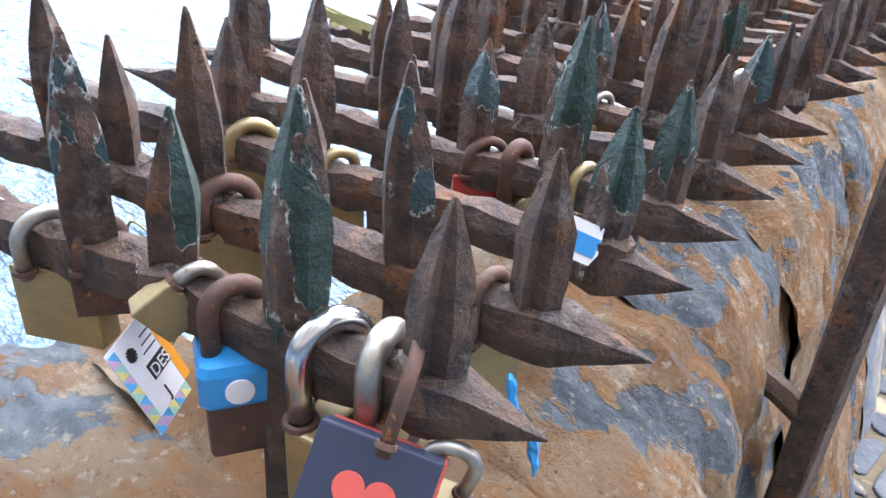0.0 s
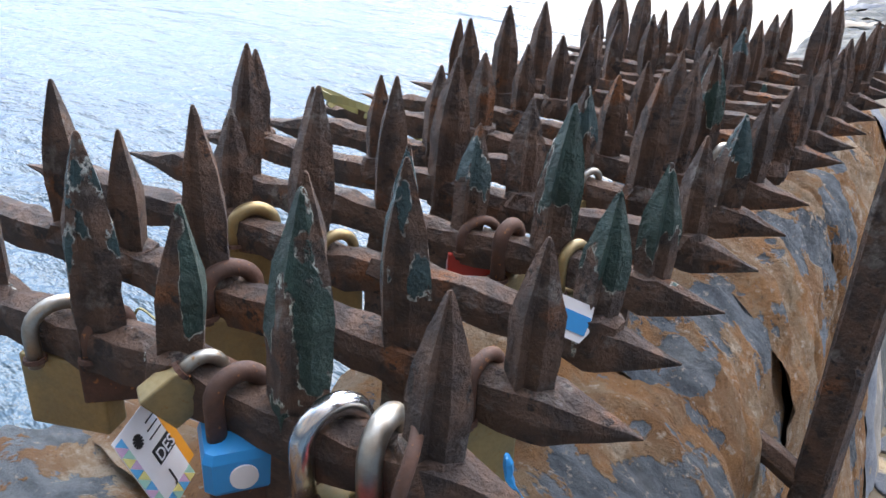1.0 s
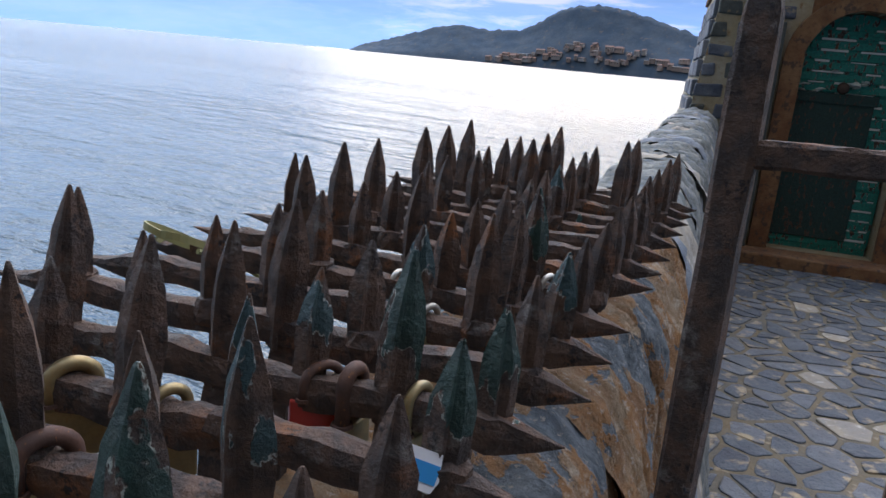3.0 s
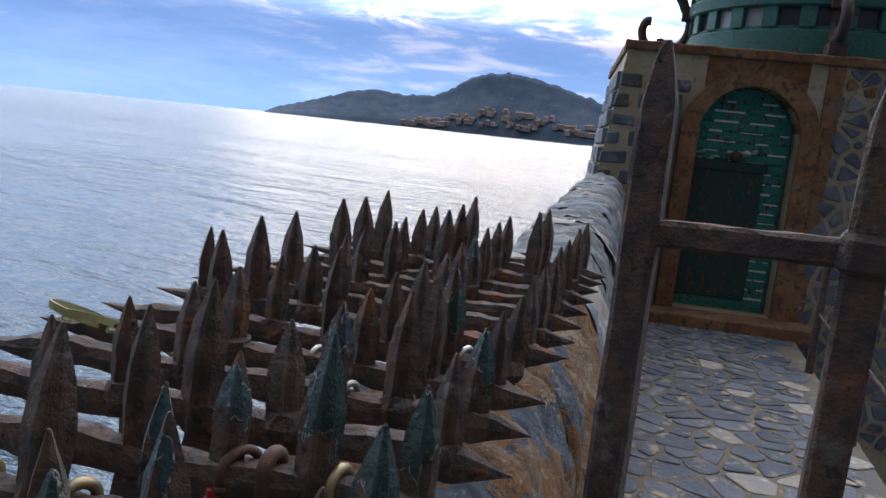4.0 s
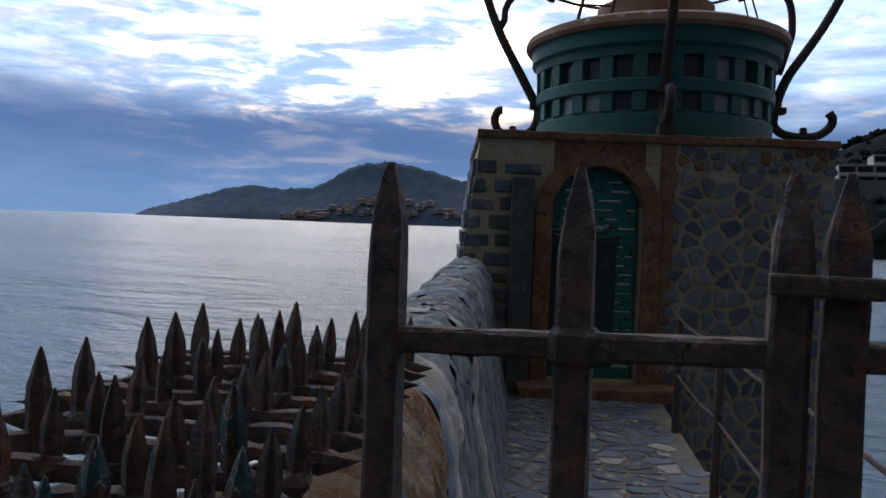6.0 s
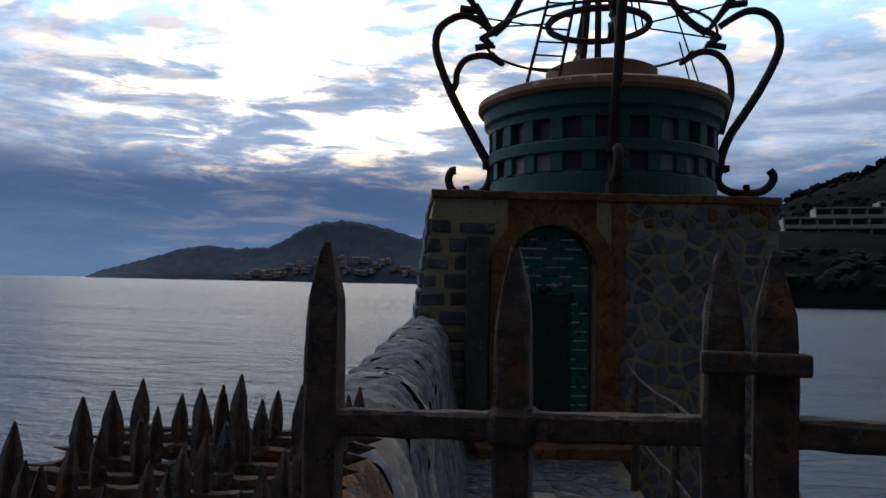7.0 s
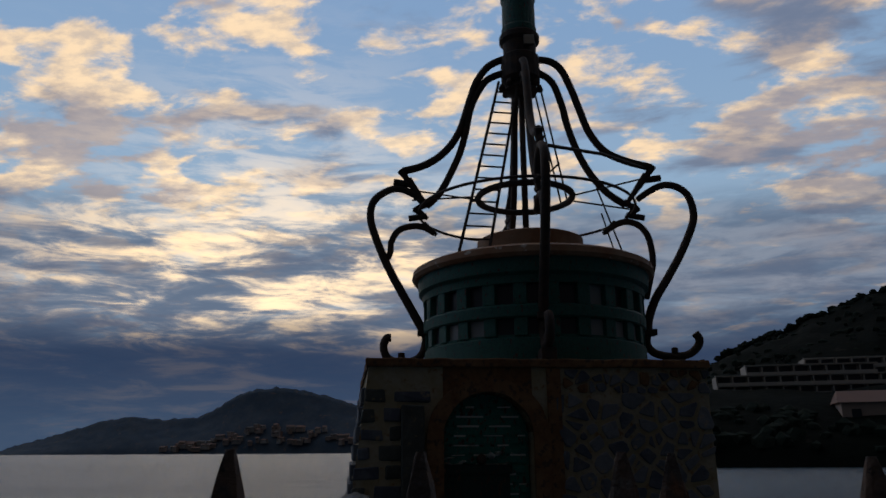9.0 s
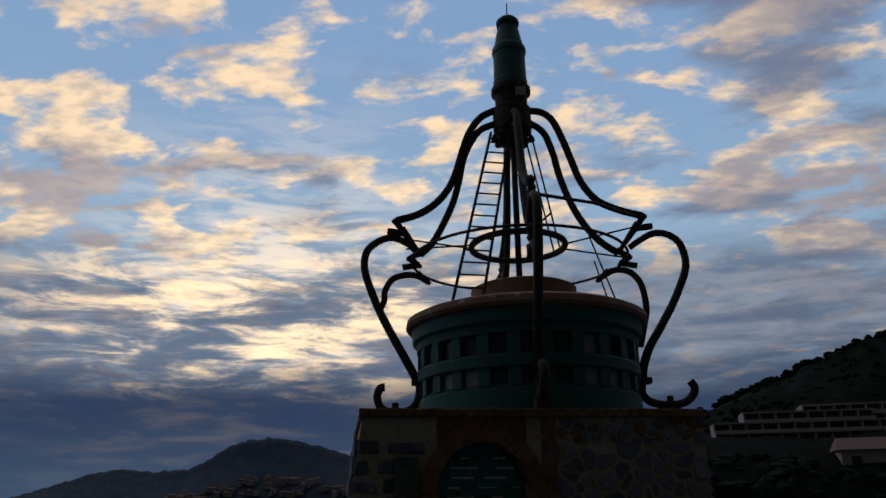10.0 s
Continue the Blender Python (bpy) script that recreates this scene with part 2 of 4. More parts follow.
M["lid"] = two_tone("rusty_lid_paint", (0.34, 0.15, 0.07), (0.42, 0.26, 0.16), 3.0, 0.7, spots=(0.60, 0.52, 0.45), spot=(0.62, 0.68))
M["brass"] = two_tone("tarnished_brass", (0.44, 0.33, 0.16), (0.33, 0.27, 0.155), 60, 0.45, 0.7, spots=(0.36, 0.20, 0.07), spot=(0.6, 0.75), strength=0.15, distance=0.001)
M["steel"] = two_tone("dull_steel", (0.50, 0.49, 0.45), (0.38, 0.35, 0.30), 70, 0.4, 0.9, spots=(0.35, 0.19, 0.08), spot=(0.62, 0.72), strength=0.15, distance=0.001)
M["chrome"] = two_tone("chrome", (0.75, 0.76, 0.78), (0.65, 0.66, 0.68), 30, 0.22, 1.0, strength=0.03, distance=0.0005)
M["lockrust"] = two_tone("rusted_lock_steel", (0.13, 0.065, 0.045), (0.085, 0.05, 0.04), 60, 0.7, 0.2, spots=(0.33, 0.14, 0.05), spot=(0.6, 0.7), strength=0.4, distance=0.001)


def plain(name, c, rough=0.5, metal=0.0):
    m, n, b = material(name, rough, metal)
    p = place(n)
    g = n.noise(p, 90, 5)
    n.put(b.inputs["Base Color"], n.mix(n.math("MULTIPLY", g, 0.45), c, (c[0] * 0.6, c[1] * 0.6, c[2] * 0.6)))
    relief(n, b, n.noise(p, 300, 3), 0.1, 0.0006)
    return m


M["blue"] = plain("blue_plastic", (0.02, 0.27, 0.62), 0.35)
M["red"] = plain("red_lock_enamel", (0.45, 0.035, 0.02), 0.4)
M["navy"] = plain("navy_lock_enamel", (0.025, 0.035, 0.065), 0.4)
M["coral"] = plain("coral_enamel", (0.62, 0.10, 0.08), 0.45)
M["card"] = plain("white_card", (0.78, 0.78, 0.80), 0.6)
M["black"] = plain("black_print", (0.015, 0.015, 0.018), 0.6)
M["orange"] = plain("orange_lock_enamel", (0.75, 0.30, 0.02), 0.6)
M["yellow"] = plain("yellow_print", (0.75, 0.68, 0.25), 0.6)
M["pink"] = plain("pink_print", (0.62, 0.42, 0.62), 0.6)
M["mint"] = plain("mint_print", (0.35, 0.62, 0.52), 0.6)
M["sky"] = plain("light_blue_print", (0.10, 0.42, 0.75), 0.6)
M["teal"] = plain("teal_ribbon", (0.02, 0.36, 0.40), 0.6)
M["strap"] = plain("olive_yellow_strap", (0.27, 0.26, 0.11), 0.7)
M["white"] = plain("white_render", (0.40, 0.38, 0.35), 0.85)
M["roof"] = plain("terracotta_roof", (0.42, 0.16, 0.08), 0.85)
# shade inside windows and openings, put into a near-black colour
M["dark"] = plain("opening_shade_colour", (0.03, 0.035, 0.045), 0.3)
M["pane"] = plain("cloudy_pane", (0.30, 0.33, 0.34), 0.25)
M["undercoat"] = plain("chalky_undercoat", (0.62, 0.68, 0.66), 0.8)
M["louvre"] = painted_iron("green_louvre_paint", (0.014, 0.23, 0.19), 0.41, (0.62, 0.72, 0.70))
M["doorplate"] = painted_iron("dark_green_door_plate", (0.010, 0.045, 0.040), 0.40, (0.05, 0.09, 0.08))


def sea_material():
    m, n, b = material("sea_water", 0.25, 0.0)
    p = n.add("ShaderNodeNewGeometry").outputs["Position"]
    w1 = n.noise(n.scaled(p, (0.30, 0.62, 1)), 1.0, 5, 0.6, 0.4)
    w2 = n.noise(n.scaled(p, (0.025, 0.07, 1)), 1.0, 4, 0.55, 0.3)
    w3 = n.noise(n.scaled(p, (1.3, 2.4, 1)), 1.0, 4, 0.6)
    calm = n.step(n.noise(n.scaled(p, (0.010, 0.035, 1)), 1.0, 5, 0.6, 0.6), 0.38, 0.62)
    h = n.math("ADD", n.math("MULTIPLY", w1, n.math("ADD", 0.7, n.math("MULTIPLY", calm, 1.5))), n.math("ADD", n.math("MULTIPLY", w2, 4.5), n.math("MULTIPLY", w3, 0.5)))
    n.put(b.inputs["Base Color"], (0.055, 0.095, 0.125))
    b.inputs["IOR"].default_value = 1.34
    relief(n, b, h, 1.0, 0.55)
    return m


M["sea"] = sea_material()
# blue-grey of the far hill is distance haze put into its colour
M["hill"] = two_tone("hazed_wooded_hill", (0.085, 0.125, 0.175), (0.120, 0.155, 0.195), 0.02, 0.95, spots=(0.16, 0.15, 0.15), spot=(0.6, 0.7), shift=False, strength=0.3, distance=2)
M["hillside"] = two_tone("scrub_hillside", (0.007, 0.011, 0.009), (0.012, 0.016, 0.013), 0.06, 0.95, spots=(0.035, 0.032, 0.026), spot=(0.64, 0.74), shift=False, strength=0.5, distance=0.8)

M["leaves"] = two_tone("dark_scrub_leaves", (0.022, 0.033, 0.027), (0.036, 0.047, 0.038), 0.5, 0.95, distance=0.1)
for key in ("hill", "hillside", "leaves"):
    M[key].node_tree.nodes["Principled BSDF"].inputs["Specular IOR Level"].default_value = 0.05


# ---- mesh helpers ----
def mesh_of(name, bm, mat, smooth=False):
    me = bpy.data.meshes.new(name)
    bmesh.ops.recalc_face_normals(bm, faces=bm.faces)
    bm.to_mesh(me)
    bm.free()
    for m in mat if isinstance(mat, (list, tuple)) else [mat]:
        me.materials.append(m)
    if smooth:
        for f in me.polygons:
            f.use_smooth = True
    return me


def part(name, bm, mat, parent=None, label="", m=None, smooth=False):
    ob = new(name, bm if isinstance(bm, bpy.types.Mesh) else mesh_of(name, bm, mat, smooth))
    if parent:
        ob.parent = parent
    if m is not None:
        ob.matrix_basis = m
    if label:
        ob["label"] = label
    return ob


def thing(name, label, category, group="", kind="", m=None):
    ob = tagged(new(name), label, category, group, kind)
    if m is not None:
        ob.matrix_basis = m
    return ob


def box(bm, lo, hi, bevel=0.0, m=None):
    c = [(a + b) / 2 for a, b in zip(lo, hi)]
    s = [abs(b - a) for a, b in zip(lo, hi)]
    mat = Matrix.LocRotScale(c, None, s)
    r = bmesh.ops.create_cube(bm, size=1.0, matrix=(m @ mat) if m is not None else mat)
    if bevel:
        es = list({e for v in r["verts"] for e in v.link_edges})
        bmesh.ops.bevel(bm, geom=es, offset=bevel, segments=2, affect="EDGES", profile=0.5)
    return bm


def boxed(lo, hi, bevel=0.0, m=None):
    return box(bmesh.new(), lo, hi, bevel, m)


def rings(bm, loops, cap=True, closed=True):
    """Skin over loops of points, one after the other."""
    vs = [[bm.verts.new(p) for p in loop] for loop in loops]
    k = len(vs[0])
    for a, b in zip(vs, vs[1:]):
        for i in range(k if closed else k - 1):
            j = (i + 1) % k
            bm.faces.new((a[i], a[j], b[j], b[i]))
    if cap and closed:
        bm.faces.new(vs[0][::-1]), bm.faces.new(vs[-1])
    return bm


def lathe(profile, n=32, cap=True):
    return rings(bmesh.new(), [[(r * math.cos(2 * math.pi * i / n), r * math.sin(2 * math.pi * i / n), z) for i in range(n)] for r, z in profile], cap)


def tube(points, r, n=10, closed=False, taper=None):
    """Round bar along points (smoothed)."""
    pts = [Vector(p) for p in points]
    k = len(pts)
    loops, last = [], None
    for i, p in enumerate(pts):
        a = pts[(i - 1) % k] if closed or i else p
        b = pts[(i + 1) % k] if closed or i < k - 1 else p
        t = (b - a).normalized()
        side = t.cross(last if last is not None else (Vector((0, 0, 1)) if abs(t.z) < 0.9 else Vector((1, 0, 0))))
        if side.length < 1e-5:
            side = t.orthogonal()
        side.normalize()
        upv = side.cross(t)
        last = upv if last is None else upv
        rr = r * (taper(i / max(1, k - 1)) if taper else 1)
        loops.append([p + rr * (math.cos(2 * math.pi * j / n) * side + math.sin(2 * math.pi * j / n) * upv) for j in range(n)])
    if closed:
        loops.append(loops[0])
    return rings(bmesh.new(), loops, cap=not closed)


def spline(points, steps=8):
    """Smooth line through points."""
    pts = [Vector(p) for p in points]
    out = []
    for i in range(len(pts) - 1):
        a, b, c, d = pts[max(i - 1, 0)], pts[i], pts[i + 1], pts[min(i + 2, len(pts) - 1)]
        for s in range(steps):
            t = s / steps
            out.append(0.5 * ((2 * b) + (c - a) * t + (2 * a - 5 * b + 4 * c - d) * t * t + (3 * b - a - 3 * c + d) * t ** 3))
    return out + [pts[-1]]


def merge(bm, other):
    me = bpy.data.meshes.new("t")
    other.to_mesh(me)
    other.free()
    bm.from_mesh(me)
    bpy.data.meshes.remove(me)
    return bm


def rough_up(bm, amount, scale, seed=0.0):
    for v in bm.verts:
        v.co += amount * noise.noise_vector(v.co * scale + Vector((seed * 7.3, seed, -seed)))
    return bm


def cells(rng, x0, x1, y0, y1, size, gap, jitter=0.42, keep=None):
    """Irregular stones: the cells round scattered seeds, shrunk by the joint."""
    nx, ny = max(1, round((x1 - x0) / size)), max(1, round((y1 - y0) / size))
    seeds = []
    for j in range(-1, ny + 1):
        for i in range(-1, nx + 1):
            seeds.append((x0 + (i + 0.5 + 0.25 * (j % 2) + rng.uniform(-jitter, jitter)) * (x1 - x0) / nx, y0 + (j + 0.5 + rng.uniform(-jitter, jitter)) * (y1 - y0) / ny))
    out = []
    for a, (px, py) in enumerate(seeds):
        if not (x0 < px < x1 and y0 < py < y1) or (keep and not keep(px, py)):
            continue
        poly = [(x0, y0), (x1, y0), (x1, y1), (x0, y1)]
        for b, (qx, qy) in enumerate(seeds):
            dx, dy = qx - px, qy - py
            dist = math.hypot(dx, dy)
            if a == b or dist > 3.2 * size:
                continue
            ux, uy = dx / dist, dy / dist
            lim = ux * (px + qx) / 2 + uy * (py + qy) / 2 - gap / 2
            res = []
            for i, p in enumerate(poly):
                q = poly[(i + 1) % len(poly)]
                dp, dq = ux * p[0] + uy * p[1] - lim, ux * q[0] + uy * q[1] - lim
                if dp <= 0:
                    res.append(p)
                if dp * dq < 0:
                    t = dp / (dp - dq)
                    res.append((p[0] + t * (q[0] - p[0]), p[1] + t * (q[1] - p[1])))
            poly = res
            if len(poly) < 3:
                break
        if len(poly) >= 3:
            out.append((px, py, poly))
    return out


def stone_piece(poly, cx, cy, thick, rng, swell=0.25):
    """A flat stone with rounded rim; its outline in the plane of x and y, its face at z = thick."""
    pts = []
    for i, p in enumerate(poly):
        q = poly[(i + 1) % len(poly)]
        if math.hypot(q[0] - p[0], q[1] - p[1]) < 0.012:
            continue
        for t in (0.12, 0.5, 0.88):
            k = rng.uniform(0.95, 1.01)
            pts.append(((p[0] + t * (q[0] - p[0]) - cx) * k, (p[1] + t * (q[1] - p[1]) - cy) * k))
    if len(pts) < 5:
        return None
    tilt = (rng.uniform(-0.05, 0.05), rng.uniform(-0.05, 0.05))

    def loop(s, z):
        return [(x * s, y * s, z + tilt[0] * x + tilt[1] * y) for x, y in pts]

    return rings(bmesh.new(), [loop(1.0, -0.01), loop(1.0, thick * 0.6), loop(0.95, thick * 0.9), loop(0.82, thick)])


# ---- large structure: sea, far shore, hillside ----
rng = random.Random(7)
SEA = -2.5
bm = bmesh.new()
bmesh.ops.create_grid(bm, x_segments=2, y_segments=2, size=4900, matrix=Matrix.Translation((0, 0, SEA)))
tagged(part("water", bm, M["sea"]), "rippled grey-blue sea under an evening sky", "sea", kind="structure")


def ridge(name, label, y, depth, crest, x0, x1, n, mat, rough, steps=14, shelf=0.0):
    """A hill range: crest(x) is its height above the sea; it falls to the water in front and goes on level behind."""
    loops = []
    for i in range(n + 1):
        x = x0 + (x1 - x0) * i / n
        h = max(crest(x), 0.5)
        col = []
        for j in range(steps + 1):
            f = j / steps
            hh = h * (f ** 0.8) * (1 - 0.10 * math.sin(f * math.pi))
            if shelf:
                hh = shelf * (f / 0.28) ** 0.55 if f < 0.28 else shelf + 2 * (f - 0.28) if f < 0.5 else shelf + 0.5 + (h - shelf - 0.5) * ((f - 0.5) / 0.5) ** 0.85
            yy = y + depth * f
            w = rough * noise.fractal(Vector((x, yy, 3)) * (6.0 / depth), 0.8, 2.1, 5) * (0.3 + 0.7 * f)
            col.append((x * yy / (y + depth), yy, SEA - 1 + max(0.0, hh + w * (0 if f == 0 else 1))))
        col.append((x * 1.15, (y + depth) * 1.15, SEA - 1))
        loops.append(col)
    return tagged(part(name, rings(bmesh.new(), loops, cap=False, closed=False), mat, smooth=True), label, "hill", kind="structure")


def bump_at(x, c, w):
    return math.exp(-((x - c) / w) ** 2)


def cape_crest(x):
    tip = min(1.0, max(0.0, (x + 1700) / 420))
    plateau = 92 * tip ** 0.7 + 14 * bump_at(x, -1330, 130)
    dome = 92 * (1 / (1 + math.exp(-(x + 985) / 38))) * (1 / (1 + math.exp((x + 640) / 75)))
    return plateau + dome


ridge("headland", "distant headland with a low dome-shaped hill, tinted blue-grey for haze", 1850, 150, cape_crest, -1702, 260, 170, M["hill"], 7)


def right_crest(x):
    return max(24.0, 42.0 + 0.39 * (x - 56)) + 2.5 * noise.noise(Vector((x * 0.12, 0, 0))) + 1.3 * noise.noise(Vector((x * 0.4, 4, 0)))


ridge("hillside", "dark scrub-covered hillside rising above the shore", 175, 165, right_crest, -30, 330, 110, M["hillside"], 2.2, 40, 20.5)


def village_house(i, x, y, z, w, d, h, red):
    ob = thing("village_house", "small pale far-off house with a terracotta roof" if red else "small pale far-off house with a flat roof", "house", "village on the headland", m=pose(x, y, z, 0, 0, rng.uniform(-25, 25)))
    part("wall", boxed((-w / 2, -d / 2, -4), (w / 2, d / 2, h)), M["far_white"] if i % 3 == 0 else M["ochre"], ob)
    rb = bmesh.new()
    e = 0.8
    rh = h * (0.45 if red else 0.1)
    rings(rb, [[(-w / 2 - e, -d / 2 - e, h), (w / 2 + e, -d / 2 - e, h), (w / 2 + e, d / 2 + e, h), (-w / 2 - e, d / 2 + e, h)],
               [(-w / 2, -0.3, h + rh), (w / 2, -0.3, h + rh), (w / 2, 0.3, h + rh), (-w / 2, 0.3, h + rh)]])
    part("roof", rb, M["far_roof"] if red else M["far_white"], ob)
    for k in range(max(1, int(w // 7))):
        part("window", boxed((-w / 2 + 2 + k * 6, -d / 2 - 0.25, h * 0.4), (-w / 2 + 4 + k * 6, -d / 2 + 0.1, h * 0.4 + 2.4)), M["dark"], ob)


# house colours muted: the haze of distance is mixed into walls and roofs
M["ochre"] = plain("hazed_ochre_render", (0.44, 0.345, 0.30), 0.85)
M["far_white"] = plain("hazed_pale_render", (0.46, 0.42, 0.40), 0.85)
M["far_roof"] = plain("hazed_terracotta", (0.28, 0.18, 0.15), 0.9)
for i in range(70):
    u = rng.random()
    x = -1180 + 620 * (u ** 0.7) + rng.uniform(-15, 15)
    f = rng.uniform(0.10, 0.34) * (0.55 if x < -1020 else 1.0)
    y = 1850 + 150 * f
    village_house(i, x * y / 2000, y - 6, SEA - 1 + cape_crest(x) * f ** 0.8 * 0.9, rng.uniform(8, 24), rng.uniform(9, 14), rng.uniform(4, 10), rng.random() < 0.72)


def hotel(x0, y0, z0, turn, floors, bays, bay, step):
    """Terraced white building: balconies in front of panels coloured dark for shaded openings."""
    ob = thing("hotel", "long white terraced hotel with dark balconies on the hillside", "building", m=pose(x0, y0, z0, 0, 0, turn))
    fh = 3.0
    for f in range(floors):
        n, dx, dy = bays - 2 * f * (f > 1), step * max(0, f - 1) * bay, 2.2 * f
        w = n * bay
        part("storey", boxed((dx, dy + 1.6, f * fh - (6 if f == 0 else 0)), (dx + w, dy + 10, f * fh + fh)), M["white"], ob)
        part("balcony", boxed((dx, dy, f * fh - 0.25), (dx + w, dy + 1.6, f * fh + 0.95)), M["white"], ob)
        part("roof_edge", boxed((dx - 0.3, dy - 0.1, f * fh + fh - 0.35), (dx + w + 0.3, dy + 1.65, f * fh + fh - 0.002)), M["white"], ob)
        for k in range(n):
            part("window", boxed((dx + k * bay + 0.5, dy + 1.5, f * fh + 0.5), (dx + (k + 1) * bay - 0.5, dy + 1.75, f * fh + fh - 0.5)), M["dark"], ob)
            part("divider", boxed((dx + k * bay - 0.18, dy + 0.02, f * fh + 0.95), (dx + k * bay + 0.18, dy + 1.6, f * fh + fh - 0.4)), M["white"], ob)
    return ob


hotel(38.0, 226, 15.6, -2, 3, 12, 4.3, 2)
hotel(66, 240, 21.5, -4, 2, 9, 4.3, 1)
for x, y, z, w in ((66, 197, 5.2, 12), (79, 199, 6.6, 12)):
    village_house(1, x, y, z, w, 9, 6.5, True)


def scrub(count):
    """Bushes and small trees over the hillside, each an uneven clump, some taller along the crest."""
    r = random.Random(31)
    bm = bmesh.new()
    for i in range(count):
        f = 1.0 if i % 7 == 0 else r.uniform(0.04, 1.0) if i % 3 else r.uniform(0.02, 0.30)
        x = r.uniform(8, 230)
        h = right_crest(x)
        top = 20.5 * (f / 0.28) ** 0.55 if f < 0.28 else 20.5 + 2 * (f - 0.28) if f < 0.5 else 21.0 + (h - 21.0) * ((f - 0.5) / 0.5) ** 0.85
        y = 175 + 165 * f
        px, size = x * y / 340, r.uniform(0.6, 1.7) * (1.35 if f < 0.3 else 1.0)
        if 200 < y < 262 and 30 < px < 112 or (186 < y < 202 and 52 < px < 88):
            continue
        c = Vector((px, y, SEA - 1 + top - size * 0.1))
        made = bmesh.ops.create_icosphere(bm, subdivisions=1 if i % 7 else 2, radius=size)["verts"]
        tall = r.uniform(0.7, 1.25)
        for v in made:
            k = 1 + 0.55 * noise.noise(v.co * (1.5 / size) + Vector((i, 0, 0))) + 0.25 * noise.noise(v.co * (4 / size) + Vector((0, i, 0)))
            v.co = Vector((v.co.x * k * 1.25, v.co.y * k, v.co.z * k * tall)) + c
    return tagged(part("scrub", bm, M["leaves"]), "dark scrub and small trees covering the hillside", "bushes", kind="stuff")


scrub(1500)


# ---- the mole: parapet, walkway floor ----
def wall_in(y):
    return -0.03 - 0.229 * y


def wall_out(y):
    base = -0.40 - 0.226 * y
    return base - 0.22 * (1 - min(1.0, max(0.0, (y - 0.24) / 0.08))) - 0.05 * bump_at(y, 0.52, 0.05)


def wall_top(y):
    return 0.935 + 0.029 * y


PROFILE = [(0.17, 0.0), (0.085, 0.35), (0.045, 0.55), (0.018, 0.72), (0.004, 0.82), (-0.018, 0.905), (-0.055, 0.962), (-0.105, 0.992), (-0.155, 1.0)]


def wall_section(y, puff=0.0, drop=0.0):
    """From the walkway's floor over the rounded top to the sea."""
    xi, xo, zt = wall_in(y), wall_out(y), wall_top(y)
    pts = [Vector((xi + dx + puff * (0.4 if z > 0.9 else 1.0), y, z * zt - drop)) for dx, z in PROFILE]
    mid = pts[-1].x
    for f, dz in ((0.35, 0.0), (0.7, -0.008), (0.93, -0.03), (1.0, -0.075), (1.04, -0.2)):
        pts.append(Vector((mid + (xo - mid) * f, y, zt + dz - drop)))
    pts.append(Vector((xo - 0.35, y, SEA - 0.3)))
    return pts


wall_parapet = tagged(part("wall_parapet", rings(bmesh.new(), [wall_section(-1.4 + 0.2 * i, -0.045, 0.055) for i in range(41)], cap=False, closed=False), M["mortar"]),
                      "low rubble-stone sea wall with a rounded, rust-stained top", "wall", kind="structure")


def coping_stone(y0, y1, puff, seed, step):
    """One slab of the wall's rounded top, set on edge across it, with its beds weathered into ridges."""
    n = max(3, int((y1 - y0) / step))
    loops = []
    for i in range(n + 1):
        f = i / n
        e = 0.014 * (abs(2 * f - 1) ** 4)
        lp = spline(wall_section(y0 + (y1 - y0) * f, puff - e, -(puff * 0.5 - e))[:-1], 4)
        q = []
        for a, b in zip(lp[:-1], lp[1:]):
            k = max(1, min(16, int((b - a).length / (step * 2.2))))
            q += [a.lerp(b, t / k) for t in range(k)]
        loops.append(q)
    k = min(map(len, loops))
    loops = [q[:k] for q in loops]
    cx, cz = wall_out(y0) * 0.5 + wall_in(y0) * 0.5 - 0.02, wall_top(y0) - 0.22
    for q in loops:
        for j, v in enumerate(q):
            out = Vector((v.x - cx, 0, max(v.z, cz - 0.3) - cz)).normalized()
            beds = noise.noise(Vector((j * 0.045 + seed, v.y * 42, seed)))
            lump = noise.fractal(v * 7 + Vector((seed, 0, 0)), 0.9, 2.0, 4)
            chip = noise.noise(v * 38 + Vector((seed, 1, 2)))
            q[j] = v + out * (0.012 * beds + 0.025 * lump + 0.007 * chip) + Vector((0, 0.004 * noise.noise(v * 25), 0))
    return rings(bmesh.new(), loops, cap=False, closed=False)


# ---- paving ----
def floor_keep(x, y):
    return x > wall_in(y) + 0.10 and x < 1.03 - 0.175 * y + (0.8 if y < 1.0 else 0) and y < 6.45 + 0.3 * (x + 1.0)


bm = bmesh.new()
rings(bm, [[(wall_in(y) - 0.1, y, 0.0), (1.10 - 0.175 * y, y, 0.0), (1.10 - 0.175 * y, y, -2.9), (wall_in(y) - 0.1, y, -2.9)] for y in (-1.4, 1.0, 3.0, 5.0, 6.9)])
floor = tagged(part("floor", bm, M["floor_mortar"]), "walkway of irregular blue-grey stones set in mortar", "floor", kind="structure")

# ---- the tower ----
TW = Matrix.Translation((-1.59, 6.25, 0)) @ Matrix.Rotation(math.atan2(0.895, 2.845), 4, "Z")
TOP = 2.19


def wall_x(z):
    """The left edge leans: wider towards the foot."""
    return -0.115 * (TOP - z)


tower = thing("beacon_tower", "square rubble-stone beacon tower with a rust-stained arched doorway", "tower", m=TW)
DOOR_L, DOOR_R, SPRING, SILL = 0.625, 1.40, 1.55, 0.10
RAD = (DOOR_R - DOOR_L) / 2


